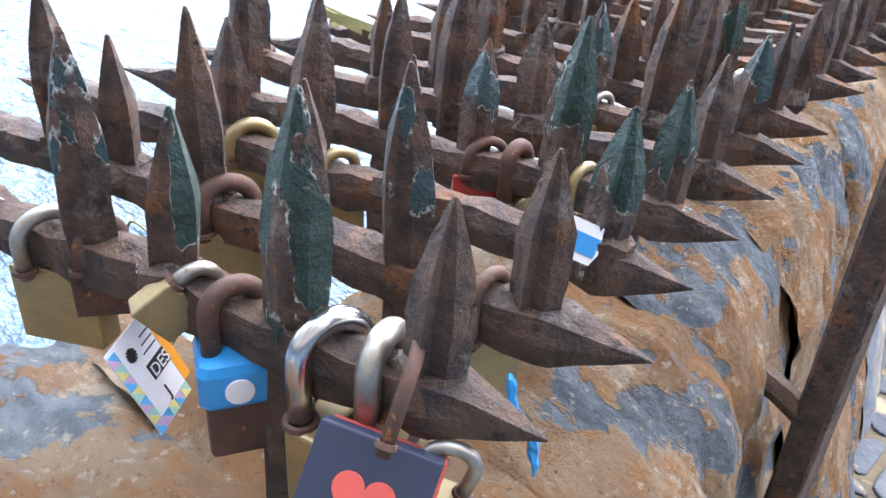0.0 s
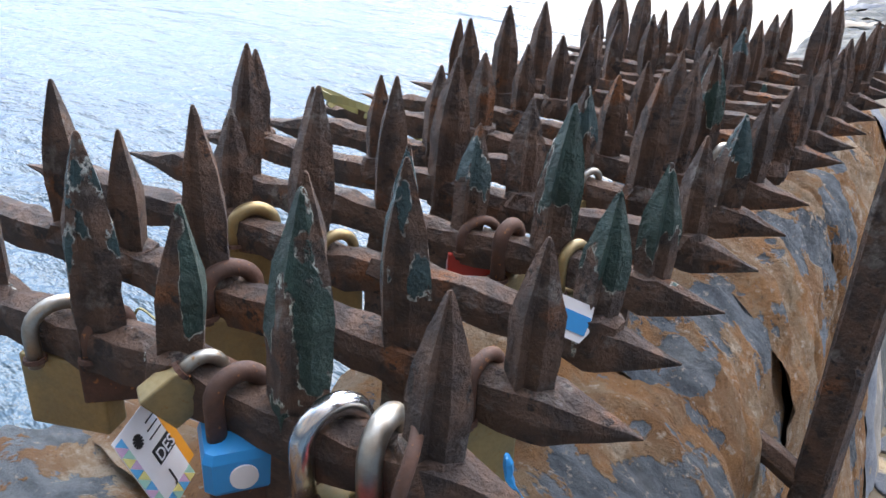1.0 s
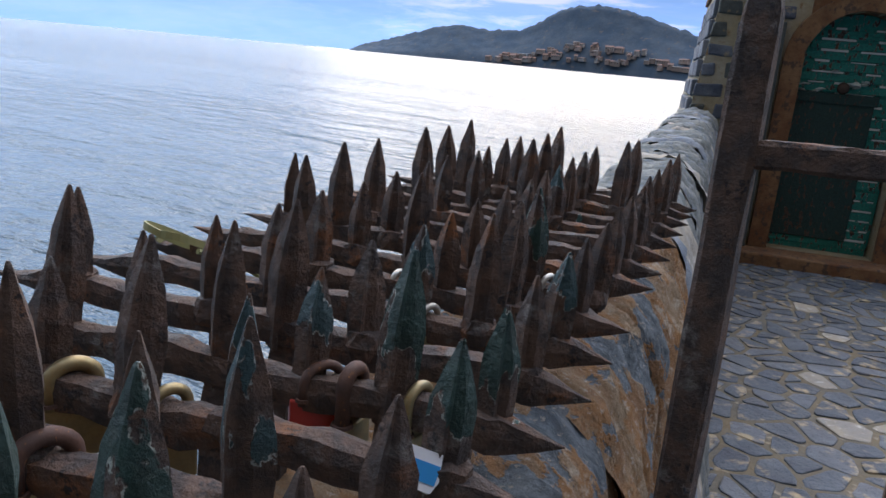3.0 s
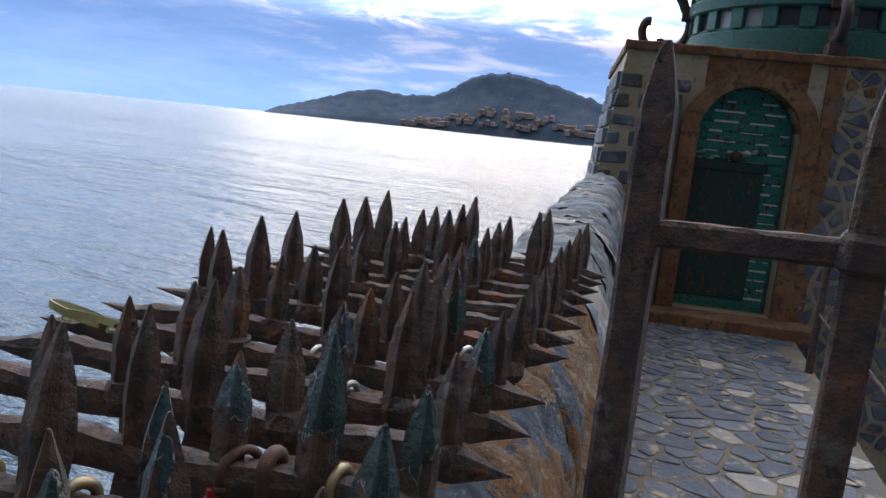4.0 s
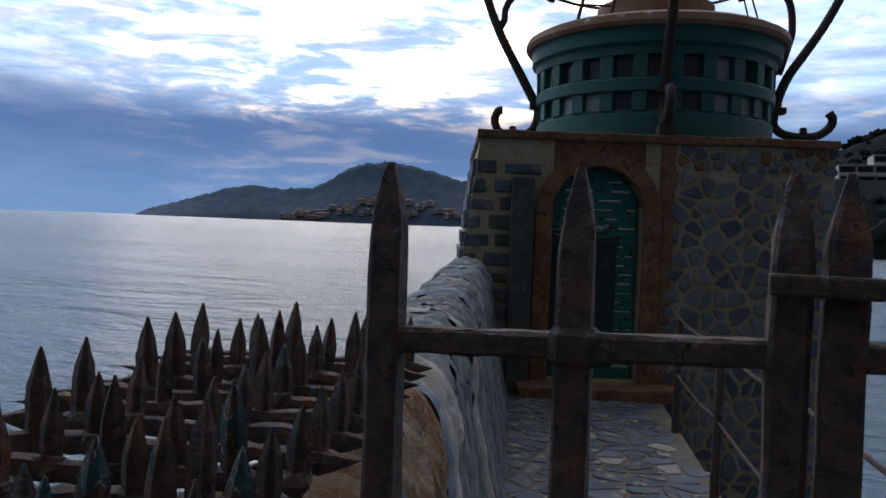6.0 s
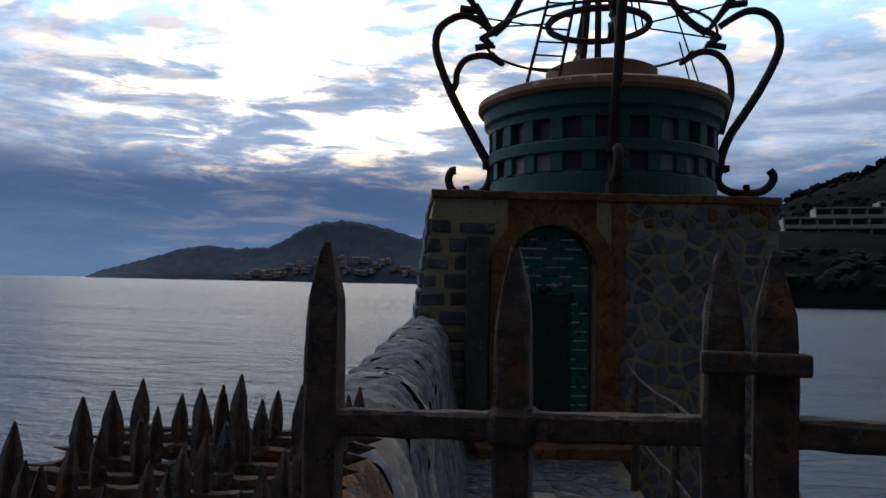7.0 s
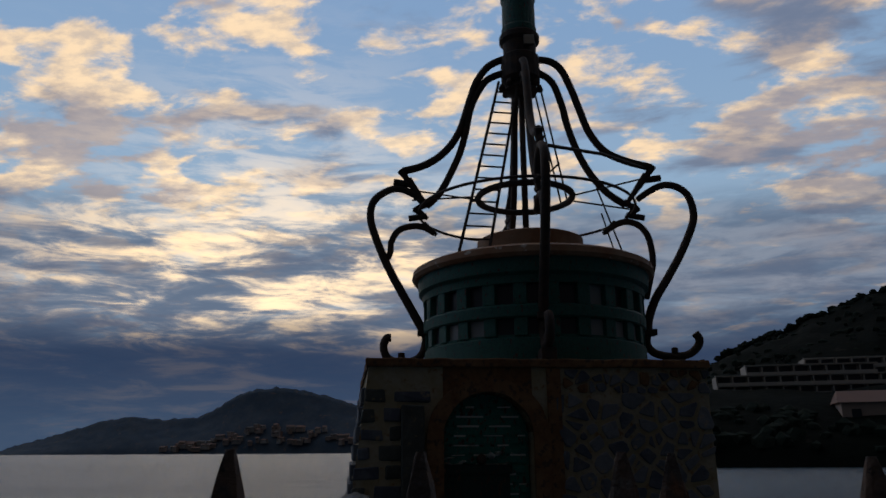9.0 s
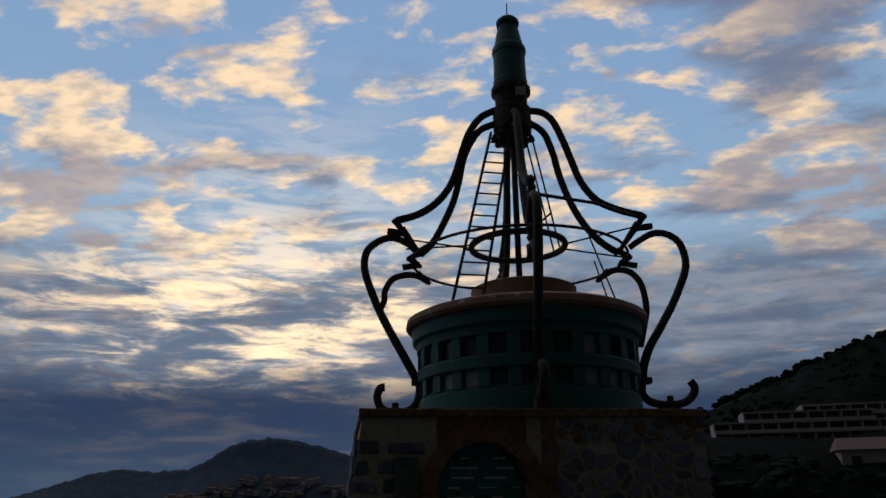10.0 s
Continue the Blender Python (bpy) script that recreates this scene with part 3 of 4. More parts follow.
def tower_front():
    """The front wall with its arched opening, 0.25 thick, and the other three sides."""
    bm = bmesh.new()
    n = 20
    arch = [(DOOR_L, SILL)] + [((DOOR_L + DOOR_R) / 2 - RAD * math.cos(math.pi * i / n), SPRING + RAD * math.sin(math.pi * i / n)) for i in range(n + 1)] + [(DOOR_R, SILL)]
    low = -2.9
    # strips from each arch point straight up to the top edge
    f, bk = [], []
    for s, z in arch:
        f.append((bm.verts.new((s, 0.0, z)), bm.verts.new((s, 0.0, TOP))))
        bk.append((bm.verts.new((s, 0.30, z)), bm.verts.new((s, 0.30, TOP))))
    for i in range(len(arch) - 1):
        if abs(arch[i][0] - arch[i + 1][0]) > 1e-6:
            bm.faces.new((f[i][0], f[i + 1][0], f[i + 1][1], f[i][1]))
        bm.faces.new((f[i][0], bk[i][0], bk[i + 1][0], f[i + 1][0]))

    def quad(*p):
        bm.faces.new([bm.verts.new(q) for q in p])

    wl = wall_x(low)
    quad((wl, 0, low), (DOOR_L, 0, low), (DOOR_L, 0, TOP), (wall_x(TOP), 0, TOP))
    quad((DOOR_R, 0, low), (3.06, 0, low), (3.0, 0, TOP), (DOOR_R, 0, TOP))
    quad((DOOR_L, 0, low), (DOOR_R, 0, low), (DOOR_R, 0, SILL), (DOOR_L, 0, SILL))
    quad((DOOR_L, 0, SILL), (DOOR_R, 0, SILL), (DOOR_R, 0.3, SILL), (DOOR_L, 0.3, SILL))
    quad((wl, 0, low), (0, 0, TOP), (0, 2.95, TOP), (wl, 2.95, low))
    quad((3.06, 0, low), (3.0, 0, TOP), (3.0, 2.95, TOP), (3.06, 2.95, low))
    quad((wl, 2.95, low), (3.06, 2.95, low), (3.0, 2.95, TOP), (0, 2.95, TOP))
    quad((0, 0, TOP), (3, 0, TOP), (3, 2.95, TOP), (0, 2.95, TOP))
    return bm


tower_wall = part("wall", tower_front(), (M["wall_mortar"], M["stain"]), tower)
for f in tower_wall.data.polygons:
    if DOOR_L < f.center.x < DOOR_R and f.center.z > SPRING and f.center.y < 0.01:
        f.material_index = 1
cap_bm = boxed((-0.03, -0.035, TOP - 0.045), (3.03, 2.98, TOP + 0.03), 0.012)
bmesh.ops.subdivide_edges(cap_bm, edges=[e for e in cap_bm.edges if e.calc_length() > 1], cuts=40, use_grid_fill=True)
part("capping", rough_up(cap_bm, 0.012, 5), M["stain"], tower, "rust-stained flat capping slab")


def surround():
    """Band of stained render round the door, running out to the right and up to the capping."""
    bm = bmesh.new()
    n = 24
    a, b = [], []
    for i in range(n + 1):
        t = math.pi * i / n
        c = (DOOR_L + DOOR_R) / 2
        a.append((c - RAD * math.cos(t), SPRING + RAD * math.sin(t)))
        b.append((c - (RAD + 0.14) * math.cos(t), SPRING + (RAD + 0.12) * math.sin(t)))
    a = [(DOOR_L, SILL)] + a + [(DOOR_R, SILL)]
    b = [(DOOR_L - 0.14, SILL)] + b + [(DOOR_R + 0.14, SILL)]
    loops = [[(p[0], -0.05, p[1]), (q[0], -0.05, q[1]), (q[0] + 0.012 * (q[0] - p[0]), 0.01, q[1]), (p[0], 0.26, p[1])] for p, q in zip(a, b)]
    return rough_up(rings(bm, loops), 0.008, 8)


part("door_surround", surround(), M["stain"], tower, "thick rust-brown render round the arched doorway")
sw = bmesh.new()
box(sw, (DOOR_R + 0.13, -0.020, 0.05), (DOOR_R + 0.26, 0.02, TOP - 0.05), 0.006)
part("render_band", rough_up(sw, 0.008, 9), M["stain"], tower, "rust-stained render above and beside the door")
pl = boxed((0.27, -0.10, -0.02), (0.46, 0.02, 1.82), 0.012)
part("pilaster", rough_up(pl, 0.006, 6), M["dark_stone"], tower, "dark grey stone pilaster beside the doorway")
part("threshold", rough_up(boxed((0.36, -0.30, -0.02), (1.72, 0.05, SILL), 0.015), 0.008, 6), M["stain"], tower, "worn ochre stone doorstep")

door_1 = thing("door_1", "arched green louvred door with peeling paint", "door", m=TW @ pose((DOOR_L + DOOR_R) / 2, 0.16, SILL))
n = 24
loop = [(-RAD + 0.01, 0.0)] + [(-(RAD - 0.01) * math.cos(math.pi * i / n), SPRING - SILL + (RAD - 0.01) * math.sin(math.pi * i / n)) for i in range(n + 1)] + [(RAD - 0.01, 0.0)]
part("leaf", rings(bmesh.new(), [[(x, y, z) for x, z in loop] for y in (0.0, 0.05)]), M["louvre"], door_1)
for i in range(21):
    z = 0.075 + i * 0.08
    half = RAD - 0.03 if z < SPRING - SILL else math.sqrt(max(0.0, (RAD - 0.03) ** 2 - (z - SPRING + SILL) ** 2))
    if half > 0.08:
        part("slat", boxed((-half, -0.014, z - 0.030), (half, 0.003, z + 0.030), 0.004, Matrix.Translation((0, 0, 0)) @ Matrix.Rotation(0.0, 4, "X")), M["louvre"], door_1)
wear = random.Random(5)
for i in range(21):
    z = 0.115 + i * 0.08
    half = RAD - 0.04 if z < SPRING - SILL else math.sqrt(max(0.0, (RAD - 0.04) ** 2 - (z - SPRING + SILL) ** 2))
    x = -half + wear.uniform(0, 0.1)
    while x < half - 0.03:
        w = min(wear.uniform(0.03, 0.28), half - x)
        t = wear.uniform(0.004, 0.009)
        part("worn_edge", rough_up(boxed((x, -0.0175, z - t), (x + w, -0.0145, z + t)), 0.003, 60, i + x), M["undercoat"], door_1, "chalky undercoat where the green has gone")
        x += w + wear.uniform(0.02, 0.22)
for x, z, w, h in ((-0.28, 1.27, 0.10, 0.035), (0.10, 1.33, 0.03, 0.02), (-0.12, 1.40, 0.03, 0.015), (0.03, 1.31, 0.035, 0.03)):
    part("worn_patch", rough_up(lathe([(0.001, 0.0), (1.0, 0.0), (0.8, 0.002), (0.001, 0.002)], 14), 0.25, 2.3, x * 9), M["undercoat"], door_1, m=pose(x, -0.0155, z, 90) @ Matrix.Diagonal((w, h, 0.8, 1)))
part("plate", boxed((-RAD + 0.02, -0.04, 0.10), (0.20, -0.012, 1.22), 0.008), M["doorplate"], door_1, "dark green sheet over the lower part")
part("plate_rail", boxed((-RAD + 0.01, -0.055, 1.16), (0.22, -0.041, 1.24), 0.006), M["doorplate"], door_1)
part("knob", lathe([(0.001, 0), (0.035, 0.0), (0.045, 0.02), (0.03, 0.045), (0.001, 0.05)], 16), M["cage"], door_1, "iron knob", m=pose(-0.05, -0.055, 1.28, 90), smooth=True)


# ---- lantern on the tower ----
AX, AY, PLAT = -0.35, 8.15, TOP + 0.03
LT = Matrix.Translation((AX, AY, 0)) @ Matrix.Rotation(math.atan2(0.895, 2.845) * 0.75, 4, "Z")
LD = Matrix.Translation((0.035, 0, 0)) @ LT @ Matrix.Translation((0, 0, PLAT)) @ Matrix.Diagonal((1.035, 1.035, 0.92, 1.0)) @ Matrix.Translation((0, 0, -PLAT))
drum = thing("lantern_drum", "squat round green iron lantern drum with a rusty lid", "lantern drum", m=LD)
part("plinth", lathe([(1.06, PLAT), (1.13, PLAT), (1.13, 2.47), (1.105, 2.49), (1.105, 2.515)], 64), M["green_iron"], drum)
# solid cylinder; its dark colour stands in for the drum's shaded inside
part("core", lathe([(1.03, PLAT + 0.02), (1.05, 3.3)], 48), M["dark"], drum, "solid core coloured dark for the shade behind the panes")
part("middle_band", lathe([(1.05, 2.685), (1.125, 2.685), (1.14, 2.70), (1.145, 2.80), (1.13, 2.825), (1.055, 2.825), (1.05, 2.685)], 64, False), M["green_iron"], drum)
part("top_band", lathe([(1.06, 3.04), (1.145, 3.04), (1.15, 3.12), (1.19, 3.15), (1.20, 3.30), (1.08, 3.30), (1.06, 3.04)], 64, False), M["green_iron"], drum)
NB = 24
for i in range(NB):
    a = 360 * i / NB
    part("upright", boxed((1.055, -0.062, 2.50), (1.120, 0.062, 2.69), 0.008), M["green_iron"], drum, m=pose(0, 0, 0, 0, 0, a))
    part("upright", boxed((1.06, -0.062, 2.82), (1.136, 0.062, 3.05), 0.008), M["green_iron"], drum, m=pose(0, 0, 0, 0, 0, a))
    for z0, z1, odds in ((2.515, 2.685, 0.5), (2.825, 3.04, 0.22)):
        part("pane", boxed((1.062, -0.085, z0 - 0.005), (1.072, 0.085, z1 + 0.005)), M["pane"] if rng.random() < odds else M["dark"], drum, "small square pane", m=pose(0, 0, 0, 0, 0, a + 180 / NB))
part("lid", lathe([(1.10, 3.295), (1.235, 3.30), (1.26, 3.335), (1.25, 3.40), (1.18, 3.44), (0.58, 3.60), (0.57, 3.60)], 72), M["lid"], drum, "rust-streaked shallow conical lid", smooth=False)
part("top_ring", lathe([(0.56, 3.585), (0.565, 3.80), (0.53, 3.82), (0.52, 3.79), (0.52, 3.60)], 48, False), M["lid"], drum, "rusty collar on the lid")

cage = thing("lantern_cage", "dark wrought-iron cage of scrolled brackets round the lantern", "iron cage", m=LT)
# each bracket's lines as (distance from the axis, height); the one over the water side stands a little lower
HIGH = dict(
    scroll=[(1.29, 2.67), (1.31, 2.82), (1.40, 3.04), (1.55, 3.27), (1.73, 3.56), (1.89, 3.89), (1.92, 4.07), (1.87, 4.26), (1.74, 4.36), (1.58, 4.37), (1.42, 4.29), (1.29, 4.20)],
    foot=[(1.29, 2.70), (1.27, 2.55), (1.34, 2.46), (1.48, 2.42), (1.62, 2.42), (1.74, 2.45), (1.83, 2.53), (1.85, 2.61), (1.81, 2.67)],
    inner_scroll=[(1.30, 3.05), (1.37, 3.30), (1.41, 3.49), (1.38, 3.75), (1.28, 3.89), (1.15, 3.93), (1.02, 3.90), (0.89, 3.81)],
    upper_stay=[(0.20, 5.94), (0.36, 5.92), (0.49, 5.81), (0.60, 5.55), (0.68, 5.30), (0.78, 5.01), (0.95, 4.78), (1.20, 4.66), (1.47, 4.59)],
    lower_stay=[(0.20, 5.78), (0.37, 5.65), (0.47, 5.37), (0.53, 5.08), (0.63, 4.77), (0.77, 4.49), (0.95, 4.27), (1.15, 4.13)])
LOW = dict(
    scroll=[(1.12, 2.64), (1.28, 2.93), (1.51, 3.35), (1.65, 3.67), (1.73, 3.93), (1.71, 4.13), (1.59, 4.25), (1.43, 4.30), (1.25, 4.23), (1.14, 4.12)],
    foot=[(1.12, 2.68), (1.13, 2.53), (1.18, 2.42), (1.28, 2.365), (1.43, 2.365), (1.53, 2.41), (1.57, 2.52), (1.54, 2.61), (1.49, 2.62)],
    inner_scroll=[(1.57, 3.44), (1.51, 3.56), (1.50, 3.68), (1.42, 3.81), (1.28, 3.86), (1.14, 3.85), (1.02, 3.78)],
    upper_stay=[(0.20, 5.94), (0.38, 5.84), (0.52, 5.64), (0.61, 5.39), (0.71, 5.06), (0.82, 4.85), (0.98, 4.68), (1.17, 4.57), (1.38, 4.51)],
    lower_stay=[(0.20, 5.76), (0.39, 5.67), (0.51, 5.50), (0.60, 5.28), (0.66, 4.99), (0.74, 4.71), (0.88, 4.40), (0.98, 4.23), (1.11, 4.10)])
for i, a in enumerate((0, 90, 180, 270)):
    form = (HIGH, LOW, LOW, LOW)[i]
    m = pose(0, 0, 0, 0, 0, a - 3 * (i == 3)) @ Matrix.Translation((0, 0, PLAT)) @ Matrix.Diagonal((1, 1, 0.965 if i == 3 else 1.0, 1)) @ Matrix.Translation((0, 0, -PLAT))

    def bent(key, rad, taper=None):
        return tube([(p.x, 0, p.y) for p in spline([(r, z, 0) for r, z in form[key]], 6)], rad, 10, taper=taper)

    br = part("bracket", bent("scroll", 0.043, lambda f: 1.15 - 0.3 * f), M["cage"], cage, m=m, smooth=True)
    for nm, rad in (("foot", 0.044), ("inner_scroll", 0.036), ("upper_stay", 0.043), ("lower_stay", 0.041)):
        part(nm, bent(nm, rad), M["cage"], br, smooth=True)
    zig = bmesh.new()
    (r0, z0), (r1, z1), (r2, z2) = form["upper_stay"][-1], form["lower_stay"][-1], form["inner_scroll"][-1]
    for p, q in (((r0 + 0.02, z0 + 0.01), (r0 - 0.09, z0 - 0.16)), ((r0 - 0.06, z0 - 0.10), (r1 - 0.01, z1 - 0.01)), ((r1 - 0.02, z1 + 0.03), (r1 + 0.15, z1 - 0.05)), ((r1 + 0.13, z1 - 0.03), (r1 - 0.01, z1 - 0.15)), ((r2 + 0.13, z2 + 0.10), (r2 - 0.02, z2 - 0.02))):
        merge(zig, tube([(p[0], 0, p[1]), ((p[0] + q[0]) / 2, 0, (p[1] + q[1]) / 2), (q[0], 0, q[1])], 0.036, 8, taper=lambda f: 1.3 - 0.7 * f))
    part("leaf_ornament", zig, M["cage"], br)
    part("bolt", tube([(r0 - 0.10, 0, z0 - 0.16), (r0 + 0.10, 0, z0 - 0.13)], 0.040, 8), M["cage"], br)
    part("bolt", tube([(r1 + 0.0, 0, z1 - 0.12), (r1 + 0.20, 0, z1 - 0.15)], 0.036, 8), M["cage"], br)
    rf = form["foot"][0][0]
    part("clamp", boxed((rf - 0.14, -0.06, 2.64), (rf + 0.09, 0.06, 2.71), 0.01), M["cage"], br)
    part("foot_stud", lathe([(0.001, 0.07), (0.035, 0.06), (0.04, 0.0)], 10), M["cage"], br, m=pose(form["foot"][4][0] - 0.05, 0, form["foot"][4][1] + 0.03))
    part("foot_pad", boxed((form["foot"][3][0] - 0.06, -0.07, PLAT - 0.005), (form["foot"][4][0] + 0.04, 0.07, form["foot"][3][1] - 0.035), 0.01), M["cage"], br, "iron block under the foot")
part("middle_ring", tube([(0.53 * math.cos(t), 0.53 * math.sin(t), 4.20) for t in [2 * math.pi * i / 40 for i in range(40)]], 0.038, 8, True), M["cage"], cage, smooth=True)
part("outer_hoop", tube([(1.20 * math.cos(t), 1.20 * math.sin(t), 4.02) for t in [2 * math.pi * i / 56 for i in range(56)]], 0.016, 6, True), M["cage"], cage, smooth=True)
for a in (45, 135, 225, 315, 0, 90, 180, 270):
    part("tie_rod", tube([(0.50, 0, 4.20), (1.28, 0, 4.36 if a % 90 else 4.12)], 0.010, 6), M["cage"], cage, m=pose(0, 0, 0, 0, 0, a + (6 if a % 90 == 0 else 35)))
part("centre_pole", tube([(0, 0, 3.58), (0, 0, 5.6)], 0.036, 10), M["cage"], cage, smooth=True)
part("long_stay", tube([(0.02, -1.34, 4.28), (0.72, -0.70, 4.46), (1.42, 0, 4.57)], 0.018, 6), M["cage"], cage)
for dx in (0.16, 0.24):
    part("wire", tube([(dx, 0.05, 5.6), (dx + 0.28, 0.15, 4.2)], 0.011, 6), M["cage"], cage)
for x, y0, z0, z1 in ((0.98, -0.35, 3.45, 4.25), (1.14, 0.30, 3.40, 4.1)):
    part("wire", tube([(x, y0, z0), (x - 0.22, y0 * 0.7, z1)], 0.009, 6), M["cage"], cage)
head = part("boss", lathe([(0.001, 5.46), (0.10, 5.47), (0.20, 5.52), (0.17, 5.58), (0.23, 5.66), (0.23, 5.94), (0.20, 5.97), (0.001, 5.97)], 20), M["cage"], cage, "heavy dark iron boss", smooth=False)
for i in range(8):
    part("drop", lathe([(0.001, -0.05), (0.04, -0.03), (0.045, 0.0), (0.02, 0.05)], 8), M["cage"], head, m=pose(0.22 * math.cos(i * 0.785), 0.22 * math.sin(i * 0.785), 5.56))
lamp = thing("beacon_lamp", "green tapered beacon lamp with a domed cap and thin rod", "beacon lamp", m=LT)
part("foot", lathe([(0.001, 5.97), (0.19, 5.97), (0.20, 6.12), (0.24, 6.16), (0.24, 6.22), (0.20, 6.26), (0.001, 6.26)], 24), M["cage"], lamp)
part("body", lathe([(0.001, 6.26), (0.205, 6.26), (0.21, 6.32), (0.20, 6.34), (0.195, 6.70), (0.21, 6.72), (0.21, 6.78), (0.19, 6.82)], 28), M["green_iron"], lamp)
part("cone", lathe([(0.185, 6.82), (0.125, 7.10), (0.12, 7.12)], 28), M["green_iron"], lamp)
part("cap", lathe([(0.10, 7.11), (0.14, 7.13), (0.145, 7.19), (0.10, 7.24), (0.001, 7.26)], 24), M["green_iron"], lamp, smooth=True)
part("rod", tube([(0, 0, 7.24), (0, 0, 7.47)], 0.008, 6), M["cage"], lamp)
part("grille", boxed((0.02, -0.235, 6.02), (0.14, -0.19, 6.14), 0.005), M["steel"], lamp, "small pale plate")
ladder = thing("ladder", "thin iron ladder leaning up to the lantern boss", "ladder", m=LT)
LB, LU = Vector((-0.66, -0.80, 3.36)), Vector((-0.17, -0.16, 5.55))
lx = Vector((0.15, 0.02, 0))
for s in (-1, 1):
    part("rail", tube([LB + s * lx, LU + s * lx * 0.75], 0.018, 6), M["cage"], ladder)
for i in range(1, 15):
    f = i / 15
    c = LB.lerp(LU, f)
    part("rung", tube([c - lx * (1 - 0.25 * f), c + lx * (1 - 0.25 * f)], 0.010, 6), M["cage"], ladder)


# ---- spiked bars on the parapet ----
BAR_DIR = Vector((-0.948, -0.318, 0)).normalized()
BAR_TURN = math.degrees(math.atan2(BAR_DIR.y, BAR_DIR.x))
BAR_Z = 1.085


def bar_tip(k):
    y = 0.26 + 0.0862 * (k - 1) + 0.0008 * (k - 1) ** 1.5
    return Vector((-0.145 - 0.185 * (y - 0.26), y, BAR_Z - (0.0, 0.007, 0.008)[min(k, 3) - 1] + 0.0008 * max(0, k - 6)))


def bar_frame(k):
    return Matrix.Translation(bar_tip(k)) @ Matrix.Rotation(math.radians(BAR_TURN), 4, "Z")


def spike_mesh(h, w, seed):
    """Forged four-edged lance head, widest below the middle, with a worn, slightly crooked point."""
    r = random.Random(seed)
    bm, loops = bmesh.new(), []
    lean = (r.uniform(-0.03, 0.03), r.uniform(-0.03, 0.03))
    for f, k in ((-0.16, 0.80), (-0.08, 0.92), (0.05, 0.93), (0.16, 0.94), (0.27, 0.97), (0.38, 1.0), (0.48, 0.99), (0.58, 0.90), (0.68, 0.75), (0.78, 0.57), (0.87, 0.38), (0.94, 0.23), (0.985, 0.13), (1.0, 0.06)):
        k *= 1 + r.uniform(-0.035, 0.035)
        a, b = w / 2 * k, w / 2 * k * 0.86
        z = h * f
        pts = []
        for x, y in ((1, 0), (0.58, 0.50), (0.14, 0.98), (-0.04, 0.66), (-0.55, 0.62), (-1, 0), (-0.58, -0.50), (-0.14, -0.98), (0.04, -0.66), (0.55, -0.50)):
            j = 1 + r.uniform(-0.045, 0.045)
            pts.append((a * x * j + lean[0] * z, b * y * j + lean[1] * z, z))
        loops.append(pts)
    return mesh_of("spike", rings(bm, loops), M["rust"])


def tip_bar(length, seed, blunt):
    """Square bar with a forged point at each end; x runs from the walkway's end to the sea's end."""
    r = random.Random(seed)
    bm, loops = bmesh.new(), []
    marks = [(0.048, 1.0)] if blunt else [(0.0, 0.04), (0.006, 0.16), (0.018, 0.42), (0.034, 0.76), (0.048, 1.08), (0.056, 1.12)]
    x = 0.075
    while x < length - 0.09:
        marks.append((x, 0.93 + r.uniform(-0.10, 0.10)))
        x += 0.016
    marks += [(length - 0.075, 1.0), (length - 0.05, 0.9), (length - 0.025, 0.5), (length, 0.06)]
    for x, k in marks:
        a, b = 0.0145 * k, 0.0150 * k
        flat = 0.45 if x > length - 0.06 else 1.0
        loops.append([(x, a * cx * (1 + r.uniform(-0.09, 0.09)), b * cz * flat * (1 + r.uniform(-0.12, 0.12)) + 0.0025 * math.sin(x * 31 + seed)) for cx, cz in ((1, 0.1), (0.86, 0.86), (0, 1.0), (-0.86, 0.86), (-1, 0), (-0.86, -0.86), (0, -1.05), (0.86, -0.86))])
    return rings(bm, loops)


COLUMNS = (0.057, 0.131, 0.201, 0.277, 0.352, 0.426, 0.500)
MISSING = {(3, 2), (5, 2), (6, 4), (7, 4), (1, 6), (1, 7), (2, 7)} | {(k, 2) for k in range(9, 14)} | {(k, 4) for k in range(9, 13)}
MISSING |= {(k, 6) for k in (3, 5, 6, 7, 11, 15)} | {(k, 7) for k in range(3, 16) if k not in (5, 9)} | {(16, c) for c in range(2, 8)}
GREEN = {(1, 2), (1, 3), (3, 1), (4, 1), (4, 2), (8, 2)}
TEAL = {(1, 4), (2, 2), (3, 3), (4, 3), (6, 1), (6, 3), (12, 3)}
short = [spike_mesh(0.094, 0.031, i) for i in range(7)]
tall = [spike_mesh(0.119, 0.036, 20 + i) for i in range(7)]
